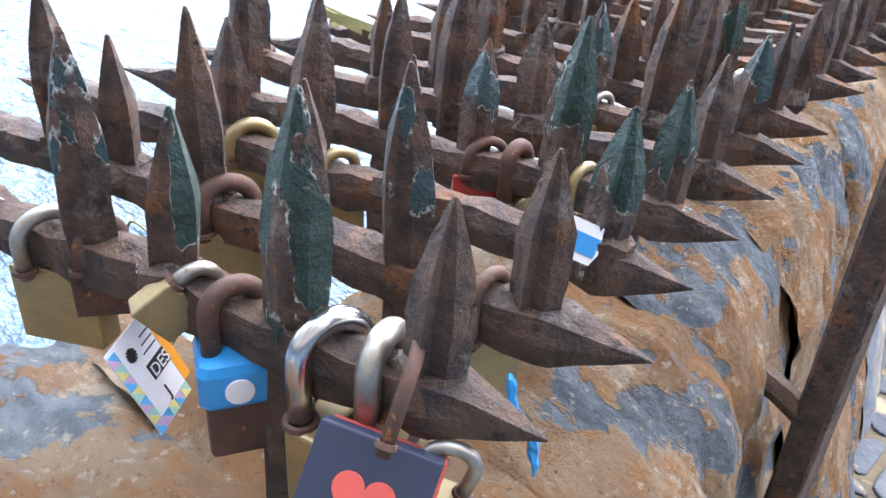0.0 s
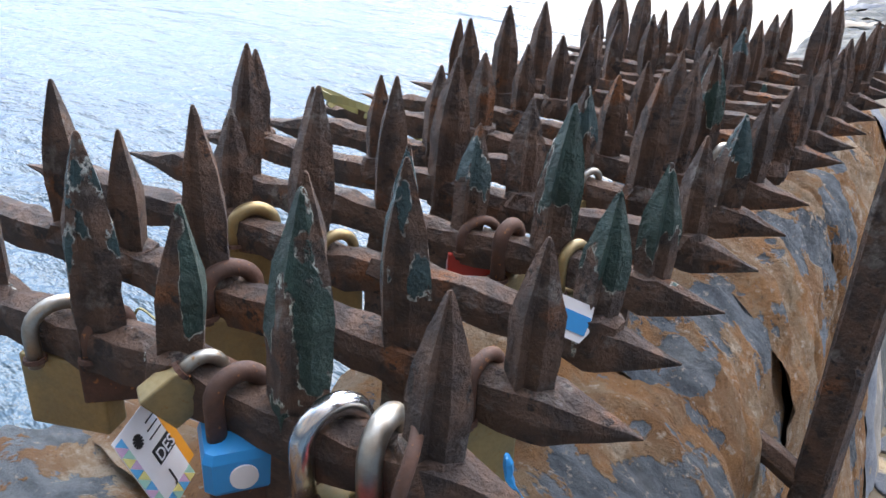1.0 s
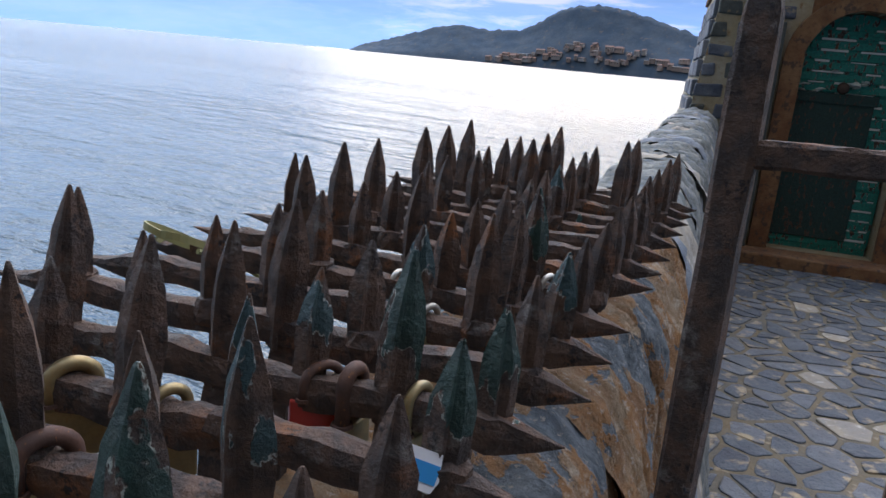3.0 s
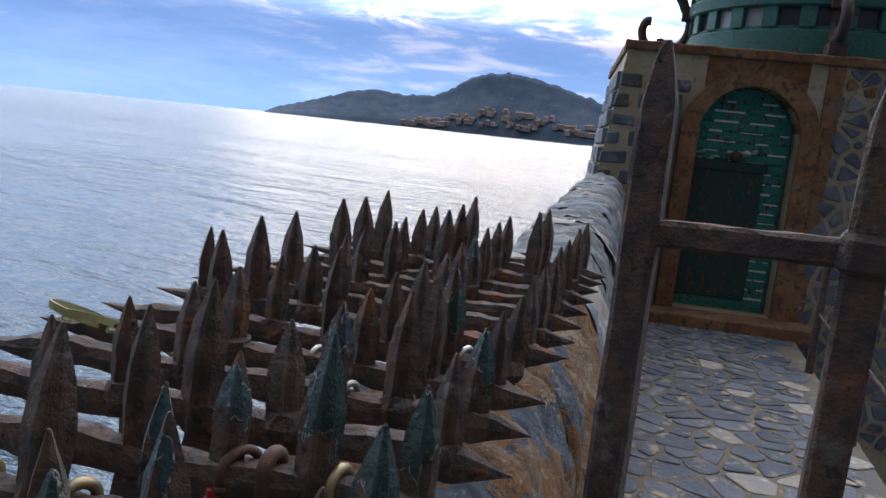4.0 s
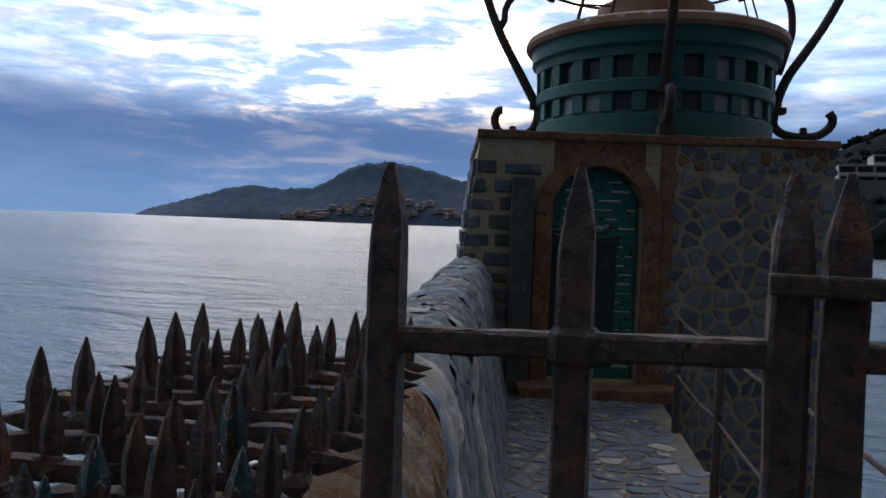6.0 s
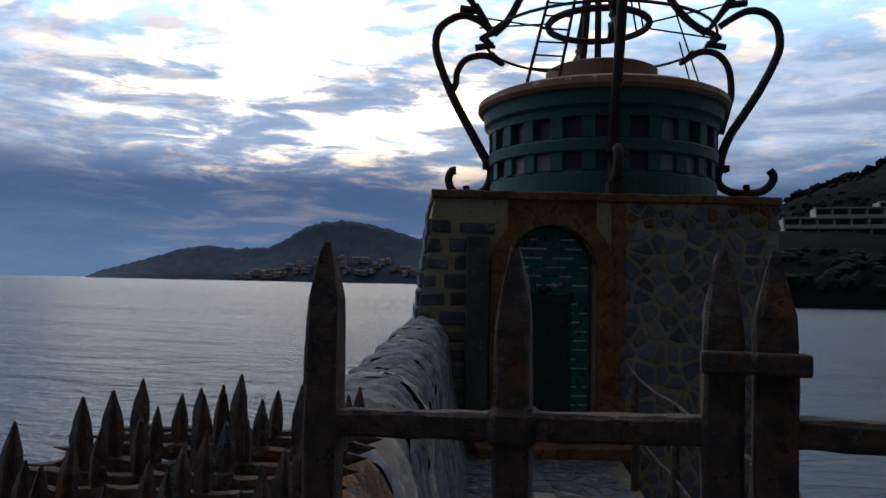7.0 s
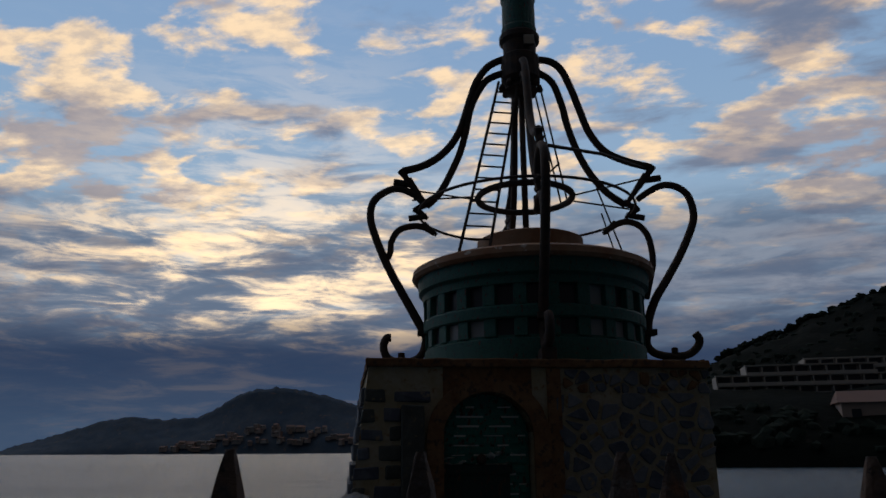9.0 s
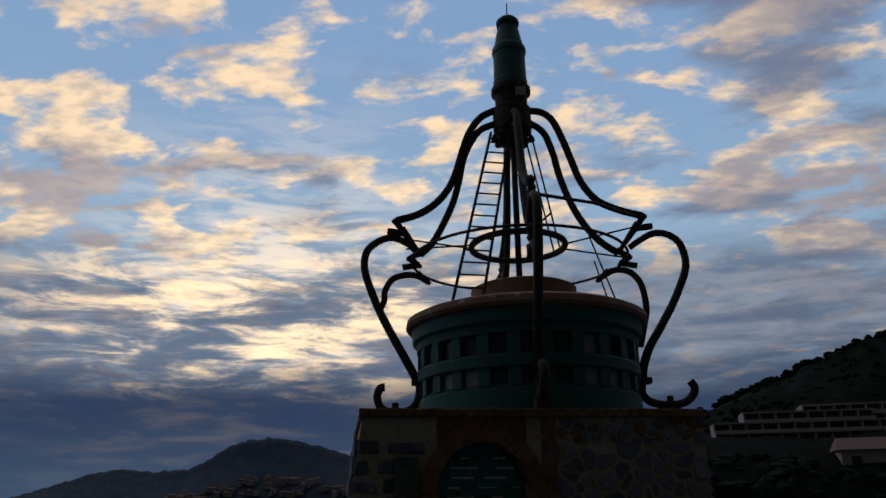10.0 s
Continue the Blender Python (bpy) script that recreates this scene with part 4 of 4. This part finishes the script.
for k in range(1, 17):
    r = random.Random(100 + k)
    rack = thing("spiked_bar", "rusted iron bar with forged points and a row of upright spikes", "spiked bar", "spiked bars on the sea wall", m=bar_frame(k) @ pose(0, 0, 0, r.uniform(-4, 4), -1.7 + r.uniform(-0.4, 0.4), r.uniform(-0.6, 0.6)))
    part("bar", tip_bar(0.585 + r.uniform(-0.015, 0.015), k, k == 8), M["rust"], rack, m=pose(-0.010 if k == 2 else 0.0, 0, 0))
    for c, u in enumerate(COLUMNS, 1):
        u -= 0.014 if (k, c) in ((1, 4), (12, 5), (2, 6)) else 0.0
        if (k, c) in MISSING:
            continue
        me = (tall if c % 2 == 0 else short)[r.randrange(7)]
        sp = part("spike", me, None, rack, m=Matrix.Translation((u + r.uniform(-0.003, 0.003), r.uniform(-0.002, 0.002), 0.004)) @ Matrix.Rotation(r.uniform(-0.35, 0.35) + (math.pi if r.random() < 0.5 else 0), 4, "Z") @ Matrix.Diagonal((r.uniform(0.92, 1.08), r.uniform(0.9, 1.1), r.uniform(0.97, 1.03) * (1 + 0.014 * max(0, k - 8)), 1)))
        paint = "rust_green" if (k, c) in GREEN else "rust_teal" if (k, c) in TEAL else ""
        if paint:
            sp.material_slots[0].link = "OBJECT"
            sp.material_slots[0].material = M[paint]
            sp["label"] = "spike with flaking green paint"
        if c == 2 or (c == 4 and k > 1):
            leg = bmesh.new()
            rings(leg, [[(u + a * s * (1 + r.uniform(-0.1, 0.1)), b * s, z) for a, b in ((0.011, 0.008), (-0.011, 0.009), (-0.011, -0.008), (0.011, -0.009))] for z, s in ((-0.012, 1.0), (-0.04, 1.15), (-0.075, 0.95), (-0.19, 0.9))])
            part("leg", leg, M["rust"], rack)
        if r.random() < 0.5:
            part("weld", rough_up(lathe([(0.001, -0.013), (0.017, -0.010), (0.02, 0.0), (0.016, 0.013), (0.001, 0.017)], 10), 0.006, 60, k + c), M["rust"], rack, m=pose(u, 0, 0.004))


# ---- gate across the walkway ----
GY = 0.757


def gate_post(x, top, name="post"):
    loops = []
    r = random.Random(int(x * 1000) + 500)
    for z, k in ((0.0, 1.0), (0.3, 1.0), (0.6, 1.03), (0.9, 1.0), (1.1, 1.02), (1.2, 0.98), (1.28, 1.04), (1.34, 1.0), (top - 0.075, 0.98), (top - 0.055, 0.92), (top - 0.03, 0.62), (top - 0.008, 0.34), (top, 0.2)):
        a = 0.0165 * k
        loops.append([(x + a * cx + r.uniform(-0.0012, 0.0012), GY + a * cy + r.uniform(-0.0012, 0.0012), z) for cx, cy in ((1, 0.75), (0.75, 1), (-0.75, 1), (-1, 0.75), (-1, -0.75), (-0.75, -1), (0.75, -1), (1, -0.75))])
    return rings(bmesh.new(), loops)


def rail_bm(x0, x1, z0, z1, th=0.0125, hh=0.0125):
    loops = []
    n = 22
    r = random.Random(int(1000 * x1))
    for i in range(n + 1):
        f = i / n
        x, z = x0 + (x1 - x0) * f, z0 + (z1 - z0) * f
        loops.append([(x, GY + th * cy + r.uniform(-0.0007, 0.0007), z + hh * cz + r.uniform(-0.0009, 0.0009)) for cy, cz in ((1, 0.7), (0.7, 1), (-0.7, 1), (-1, 0.7), (-1, -0.7), (-0.7, -1), (0.7, -1), (1, -0.7))])
    return rings(bmesh.new(), loops)


def collar(x, z):
    bm = bmesh.new()
    rings(bm, [[(x + 0.021 * a * s, GY + 0.021 * b * s, z + dz) for a, b in ((1, 0.6), (0.6, 1), (-0.6, 1), (-1, 0.6), (-1, -0.6), (-0.6, -1), (0.6, -1), (1, -0.6))] for dz, s in ((-0.016, 0.9), (-0.012, 1.05), (0.012, 1.05), (0.018, 0.85))])
    return rough_up(bm, 0.002, 90, x)


gate = thing("gate", "dark rusted iron gate of square bars with pencil-point tops", "gate")
for x, top in ((-0.1615, 1.457), (0.0255, 1.453), (0.2055, 1.452)):
    part("post", gate_post(x, top), M["gate"], gate)
part("rail", rail_bm(-0.15, 0.20, 1.282, 1.297), M["gate"], gate)
part("rail", rail_bm(-0.15, 0.20, 0.42, 0.42), M["gate"], gate)
part("collar", collar(0.0255, 1.2895), M["gate"], gate)
part("strut", tube([(-0.16, GY, 0.80), (-0.20, GY - 0.01, 0.825), (-0.30, GY - 0.02, 0.86)], 0.014, 6), M["gate"], gate, "iron strut let into the wall")
part("latch_plate", boxed((0.186, GY - 0.032, 1.3485), (0.2715, GY - 0.0175, 1.367), 0.003), M["gate"], gate, "flat iron latch bar")
leaf = thing("gate", "dark rusted iron gate leaf beside the latch", "gate")
for x, top in ((0.2475, 1.451), (0.408, 1.447), (0.60, 1.45)):
    part("post", gate_post(x, top), M["gate"], leaf)
part("rail", rail_bm(0.255, 0.74, 1.3, 1.3), M["gate"], leaf)
part("rail", rail_bm(0.255, 0.74, 0.42, 0.42), M["gate"], leaf)
part("collar", collar(0.408, 1.3), M["gate"], leaf)

# ---- railing on the open side of the walkway ----
railing = thing("railing", "thin rusty iron railing along the walkway's open edge", "railing")
RAIL = ((0.53, 2.95, 0.80), (0.31, 4.25, 0.80), (0.09, 5.55, 0.80))
for x, y, z in RAIL:
    part("post", rough_up(tube([(x, y, -0.1), (x, y, z * 0.5), (x, y, z)], 0.026, 8), 0.002, 30), M["gate"], railing)
for z in (0.80, 0.41):
    part("stay", rough_up(tube(spline([(0.70, 1.95, z - 0.02), (0.53, 2.95, z), (0.42, 3.6, z - 0.02), (0.31, 4.25, z), (0.20, 4.9, z - 0.02), (0.09, 5.55, z), (0.02, 6.3, z)], 3), 0.009, 6), 0.004, 12), M["rust"], railing, "thin rusty rod")


# ---- padlocks and tags ----
SLANT = Vector((-0.45, 0.66, 0.60))      # axis of a lean to one side, as seen from the walkway
ASIDE = Vector((-0.83, -0.56, 0.0))      # axis of a tip towards the walkway


def padlock(k, u, label, body, shackle, w, h, d, loop_h, wire, turn=0, face=0, swing=0, roll=0, cap=None, side=0.0, drop=0.0, lean=0, tip=0):
    """Hangs by its shackle over bar k at u metres from its point; face: how far its body is turned."""
    rise = 0.03 * u
    ob = thing("padlock", label, "padlock", "love locks on the spiked bars", m=bar_frame(k) @ Matrix.Translation((u, side, 0.016 + wire + rise - drop)) @ Matrix.Rotation(radians(lean), 4, SLANT) @ Matrix.Rotation(radians(tip), 4, ASIDE) @ pose(0, 0, 0, swing, roll, turn))
    rr = min(w * 0.36, 0.017)
    pts = [(0, -rr, -loop_h)] + [(0, -rr * math.cos(math.pi * i / 12), -rr * 0.9 + rr * 0.9 * math.sin(math.pi * i / 12)) for i in range(13)] + [(0, rr, -loop_h)]
    part("shackle", tube(pts, wire, 12), M[shackle], ob, smooth=True)
    turned = pose(0, 0, -loop_h + 0.004, 0, 0, face)
    part("body", boxed((-d / 2, -w / 2, -h), (d / 2, w / 2, 0), min(d, w) * 0.10), M[body], ob, m=turned)
    if cap:
        cb = bmesh.new()
        rings(cb, [[(d * 0.5 * s * a, w * 0.5 * s * b, dz) for a, b in ((1, 0.80), (0.80, 1), (-0.80, 1), (-1, 0.80), (-1, -0.80), (-0.80, -1), (0.80, -1), (1, -0.80))] for dz, s in ((-0.021, 1.08), (-0.019, 1.14), (-0.002, 1.14), (0.003, 1.04), (0.006, 0.3))])
        part("cap", cb, M[cap], ob, "bright blue plastic cover", m=turned)
    else:
        part("keyway", boxed((-0.001, -0.004, -h - 0.0012), (0.001, 0.004, -h + 0.001)), M["black"], ob, m=turned)
    for s in (-1, 1):
        part("shackle_collar", lathe([(wire * 1.02, -0.001), (wire * 1.5, -0.001), (wire * 1.4, 0.0015), (wire * 1.02, 0.0015)], 12, False), M["lockrust"], ob, m=pose(0, s * rr, -loop_h + 0.0045))
    return ob, turned


padlock(1, 0.288, "tarnished brass padlock with a dull steel shackle", "brass", "steel", 0.052, 0.048, 0.018, 0.036, 0.0044, turn=-25, face=-50, side=0.006)
padlock(1, 0.258, "old brown padlock with a thin rusted shackle", "lockrust", "lockrust", 0.034, 0.030, 0.014, 0.028, 0.0046, turn=-10, face=-40)
padlock(1, 0.178, "tilted brass padlock turned on its side above the card", "brass", "steel", 0.027, 0.024, 0.014, 0.020, 0.0038, turn=-30, face=-10, swing=52, roll=-14, side=0.0)
bl, bl_turn = padlock(1, 0.160, "rusted steel padlock with a bright blue cover", "lockrust", "lockrust", 0.037, 0.054, 0.033, 0.041, 0.0052, turn=-22, face=-20, cap="blue", side=0.006)
part("key_disc", lathe([(0.001, 0.0), (0.0070, 0.0), (0.0070, 0.0012), (0.001, 0.0014)], 20), M["card"], bl, "pale round key cover", m=bl_turn @ pose(-0.0189, 0.002, -0.011, 0, -90, 0))
padlock(1, 0.105, "brass padlock with a thick bright chrome shackle", "brass", "chrome", 0.048, 0.046, 0.020, 0.054, 0.0062, turn=-22, face=20, side=0.004)
padlock(1, 0.079, "padlock with a pale worn steel shackle", "brass", "steel", 0.044, 0.030, 0.016, 0.050, 0.0062, turn=6, face=10)
hb, hb_turn = padlock(1, 0.060, "navy padlock with a coral rim and a red heart", "navy", "lockrust", 0.054, 0.050, 0.012, 0.046, 0.0032, turn=35, face=-100, side=0.004, drop=-0.010, lean=-20, tip=-30)
part("rim", boxed((0.0062, -0.0285, -0.0505), (0.015, 0.0255, -0.0005), 0.002), M["coral"], hb, "coral side plate", m=hb_turn)
heart = bmesh.new()
hp = []
for i in range(36):
    t = 2 * math.pi * i / 36
    hp.append((0.00085 * 16 * math.sin(t) ** 3, 0.00085 * (13 * math.cos(t) - 5 * math.cos(2 * t) - 2 * math.cos(3 * t) - math.cos(4 * t))))
rings(heart, [[(-0.0068, -x, -0.026 + z) for x, z in hp], [(-0.0058, -x, -0.026 + z) for x, z in hp]])
part("heart", heart, M["coral"], hb, "painted red heart", m=hb_turn)
padlock(1, 0.034, "small pale brass padlock with a thin steel shackle", "brass", "steel", 0.032, 0.034, 0.016, 0.028, 0.0034, turn=-50, face=-5, side=0.012, drop=0.030, lean=-24)
padlock(2, 0.262, "large brass padlock with a rusted shackle", "brass", "lockrust", 0.048, 0.044, 0.020, 0.036, 0.0058, turn=-30, face=-25)
padlock(2, 0.080, "dull brass padlock with a rust-spotted shackle", "brass", "lockrust", 0.040, 0.050, 0.016, 0.040, 0.0042, turn=-10, face=-30)
padlock(2, 0.104, "small padlock with a bright steel shackle", "lockrust", "steel", 0.030, 0.026, 0.014, 0.034, 0.0036, turn=-10)
padlock(3, 0.330, "brass padlock with an ochre rusted shackle", "brass", "brass", 0.044, 0.040, 0.018, 0.032, 0.0056, turn=-35, face=-20)
padlock(3, 0.252, "brass padlock hanging below a bar", "brass", "brass", 0.036, 0.036, 0.015, 0.032, 0.0042, turn=-30, face=-25)
padlock(4, 0.190, "red enamelled padlock with a rusted shackle", "red", "lockrust", 0.050, 0.036, 0.016, 0.030, 0.0040, turn=-35, face=-25)
padlock(4, 0.165, "padlock with a thick rusted shackle", "brass", "lockrust", 0.036, 0.034, 0.015, 0.046, 0.0060, turn=-10)
padlock(4, 0.112, "padlock with an ochre rusted shackle", "brass", "brass", 0.036, 0.036, 0.015, 0.040, 0.0042, turn=-20)
padlock(6, 0.180, "small brass padlock between the spikes", "brass", "steel", 0.030, 0.032, 0.014, 0.030, 0.0036, turn=-30)
padlock(7, 0.255, "small steel padlock between the spikes", "steel", "steel", 0.028, 0.030, 0.013, 0.030, 0.0034, turn=-20)
padlock(8, 0.110, "orange-brown padlock between the spikes", "lockrust", "steel", 0.034, 0.034, 0.014, 0.034, 0.0036, turn=-30)
padlock(5, 0.335, "padlock with a rusted shackle", "lockrust", "lockrust", 0.036, 0.034, 0.015, 0.034, 0.0044, turn=-25)
padlock(3, 0.545, "steel padlock near the sea end of a bar", "steel", "steel", 0.030, 0.030, 0.013, 0.032, 0.0040, turn=-25)


def flat_poly(pts, y0, y1):
    return rings(bmesh.new(), [[(x, y0, z) for x, z in pts], [(x, y1, z) for x, z in pts]])


# card: x to the right and z up in its own plane, hung below the bar, facing the walkway
card = thing("card_tag", "white folded card with coloured triangles and black print", "card", m=pose(-0.3365, 0.1742, 1.0476, -23.9, -4.3, 128.2))
part("sheet", flat_poly([(-0.0175, -0.027), (0.0175, -0.027), (0.0175, 0.027), (-0.0175, 0.027)], 0, 0.0005), M["card"], card)


def triangles(x0, z0, w, h, first, second):
    part("triangle", flat_poly([(x0, z0), (x0 + w, z0), (x0, z0 + h)], -0.0005, -0.0001), M[first], card)
    part("triangle", flat_poly([(x0 + w, z0 + 0.0003), (x0 + w, z0 + h), (x0 + 0.0003, z0 + h)], -0.0005, -0.0001), M[second], card)


TINTS = [("sky", "pink"), ("yellow", "mint"), ("pink", "sky"), ("mint", "yellow")]
for i in range(7):
    triangles(-0.0174, -0.0268 + 0.0074 * i, 0.0066, 0.0071, *TINTS[i % 4])
for i in range(4):
    triangles(-0.0105 + 0.0070 * i, -0.0268, 0.0066, 0.0066, *TINTS[(i + 2) % 4])
part("print_block", flat_poly([(0.0005, -0.0045), (0.0173, -0.0045), (0.0173, 0.0050), (0.0005, 0.0050)], -0.0005, -0.0001), M["black"], card)
for i in range(6):
    part("star_ray", boxed((-0.0040, -0.0005, -0.0006), (0.0040, -0.0001, 0.0006), 0, pose(-0.0030, 0, 0.0155, 0, 30 * i, 0)), M["black"], card)
for i in range(3):
    part("script_bar", boxed((0.004 + 0.002 * i, -0.0005, 0.0100 + 0.0042 * i), (0.0165, -0.0001, 0.0107 + 0.0042 * i)), M["black"], card)


def letters(name, text, size, mat, parent, m):
    cu = bpy.data.curves.new(name, "FONT")
    cu.body, cu.size, cu.extrude = text, size, 0.0002
    tmp = bpy.data.objects.new(name, cu)
    me = bpy.data.meshes.new_from_object(tmp)
    bpy.data.objects.remove(tmp)
    me.materials.clear()
    me.materials.append(mat)
    return part(name, me, None, parent, m=m)


letters("print", "DES", 0.0098, M["card"], card, pose(0.0012, -0.0008, -0.0034, 90))
letters("print", "J", 0.0105, M["black"], card, pose(0.0020, -0.0004, -0.0175, 90))
# another padlock's orange face, added as a strip fixed to the card
part("orange_flap", flat_poly([(0.0177, -0.020), (0.0245, -0.020), (0.0245, 0.020), (0.0177, 0.022)], 0.0, 0.0030), M["orange"], card, "bright orange face of another padlock beside the card")

tag = thing("key_tag", "small white and blue tag on a teal ribbon", "tag", m=bar_frame(3) @ Matrix.Translation((0.066, 0.020, 0.022)) @ pose(0, 0, 0, -25, 0, 205) @ pose(0, 0, 0, 0, 20, 0))
part("plate", flat_poly([(-0.012, -0.012), (0.010, -0.012), (0.013, -0.004), (0.010, 0.012), (-0.012, 0.012)], 0, 0.0012), M["card"], tag)
part("band", flat_poly([(-0.0118, -0.007), (0.0108, -0.007), (0.011, 0.005), (-0.0118, 0.005)], -0.0006, -0.0001), M["blue"], tag, "blue band")
part("ribbon", tube(spline([(-0.010, 0.002, -0.012), (-0.011, 0.006, -0.03), (-0.006, 0.004, -0.05), (0.002, 0.002, -0.066), (0.006, 0.002, -0.074)], 4), 0.0028, 6, taper=lambda f: 1 - 0.5 * f), M["teal"], tag, "teal ribbon")
rib = thing("ribbon", "torn blue ribbon hanging under a bar", "ribbon", m=bar_frame(2) @ Matrix.Translation((0.052, 0.030, -0.012)))
part("strip", rough_up(tube(spline([(0, 0, 0), (-0.004, 0.002, -0.015), (-0.014, 0.004, -0.024), (-0.018, 0.0, -0.044), (-0.021, 0.002, -0.058)], 5), 0.0024, 6, taper=lambda f: 0.8 + 0.5 * math.sin(f * 11)), 0.0022, 160), M["blue"], rib)
cord = thing("cord", "thin pale cord wound round a rusted shackle", "cord")
F1 = bar_frame(1)
part("strand", tube([F1 @ p for p in spline([(0.238, -0.016, 0.022), (0.262, -0.024, 0.018), (0.278, -0.030, -0.012), (0.280, -0.030, -0.045), (0.262, -0.034, -0.075), (0.240, -0.03, -0.05)], 6)], 0.0008, 5), M["strap"], cord)
strap = thing("strap", "yellow-green flat strap looped over the bars", "strap", m=bar_frame(7) @ Matrix.Translation((0.520, 0.0, 0.004)) @ Matrix.Rotation(0.25, 4, "X") @ Matrix.Scale(0.95, 4))
for j, (dx, dz) in enumerate(((0.0, 0.0), (0.018, 0.008))):
    pts = [(0.034 * math.cos(t) + dx, 0.052 * math.sin(t), 0.012 + dz + 0.012 * math.sin(t + j)) for t in [2 * math.pi * i / 28 for i in range(28)]]
    bm = bmesh.new()
    lo = [[(x, y, z - 0.004), (x * 1.05, y * 1.05, z - 0.004), (x * 1.05, y * 1.05, z + 0.005), (x, y, z + 0.005)] for x, y, z in pts]
    rings(bm, lo + [lo[0]], cap=False)
    part("loop", bm, M["strap"], strap)
part("tail", tube(spline([(-0.03, 0.03, 0.01), (-0.06, -0.02, 0.0), (-0.10, -0.05, -0.03), (-0.12, -0.06, -0.07)], 5), 0.004, 6), M["strap"], strap)

# ---- stones of the parapet's top ----
y, i = -0.55, 0
while y < 6.35:
    w = rng.uniform(0.09, 0.24) if y < 2.2 else rng.uniform(0.05, 0.14)
    mat = ("coping_blue" if y < 0.16 or 0.56 < y < 0.82 or (y > 1.0 and rng.random() < 0.4) else "coping") if y < 1.75 else rng.choice(["grey", "grey", "grey", "slate", "buff", "grey", "grey"])
    part("stone", coping_stone(y - 0.008, y + w + 0.008, rng.uniform(-0.010, 0.022), i * 3.1, 0.011 if y < 1.8 else 0.022), M[mat], wall_parapet, smooth=True)
    y += w
    i += 1

# ---- paving stones ----
for px, py, poly in cells(rng, -1.35, 1.15, 0.6, 6.95, 0.15, 0.022, 0.75, keep=floor_keep):
    b = stone_piece(poly, px, py, 0.007, rng)
    if b:
        part("paving_stone", b, M["paving"] if rng.random() < 0.97 else M["buff"], floor, m=Matrix.Translation((px, py, 0.0)))

# ---- wall stones of the tower ----
FRONT = Matrix(((1, 0, 0, 0), (0, 0, -1, 0), (0, 1, 0, 0), (0, 0, 0, 1)))
for px, pz, poly in cells(rng, 1.60, 3.04, -0.9, 1.93, 0.15, 0.036, 0.70, keep=lambda s, z: s < 3.0):
    b = stone_piece(poly, px, pz, 0.016, rng)
    if b:
        part("stone", b, M["wallstone"], tower, m=Matrix.Translation((px, 0, pz)) @ FRONT)
for row in range(-4, 15):
    z0 = 0.155 * row - 0.02
    if z0 > TOP - 0.2:
        break
    left = wall_x(z0)
    edge = 0.14 if row % 2 else 0.22
    for a, b_ in ((left - 0.005, left + edge), (left + edge + 0.03, 0.31 if z0 < 1.75 else 0.55)):
        if b_ - a > 0.06:
            bm = boxed((a + rng.uniform(0, 0.02), -0.016, z0 + rng.uniform(0, 0.012)), (b_ - rng.uniform(0.01, 0.05), 0.05, z0 + rng.uniform(0.095, 0.125)), 0.014)
            part("stone", rough_up(bm, 0.016, 11, row), M["wallstone"] if rng.random() < 0.75 else M["dark_stone"], tower)
    for j in range(6):
        y0 = 0.02 + j * 0.32
        part("stone", rough_up(boxed((left - 0.03, y0 + 0.02, z0), (left + 0.05, y0 + 0.30, z0 + 0.13), 0.012), 0.010, 9, row + j), M["wallstone"], tower)
for px, pz, poly in cells(rng, 1.68, 3.02, 1.93, 2.13, 0.105, 0.020, 0.5):
    b = stone_piece(poly, px, pz, 0.018, rng)
    if b:
        part("stone", b, M["stain"] if rng.random() < 0.35 else M["wallstone"], tower, m=Matrix.Translation((px, 0, pz)) @ FRONT)
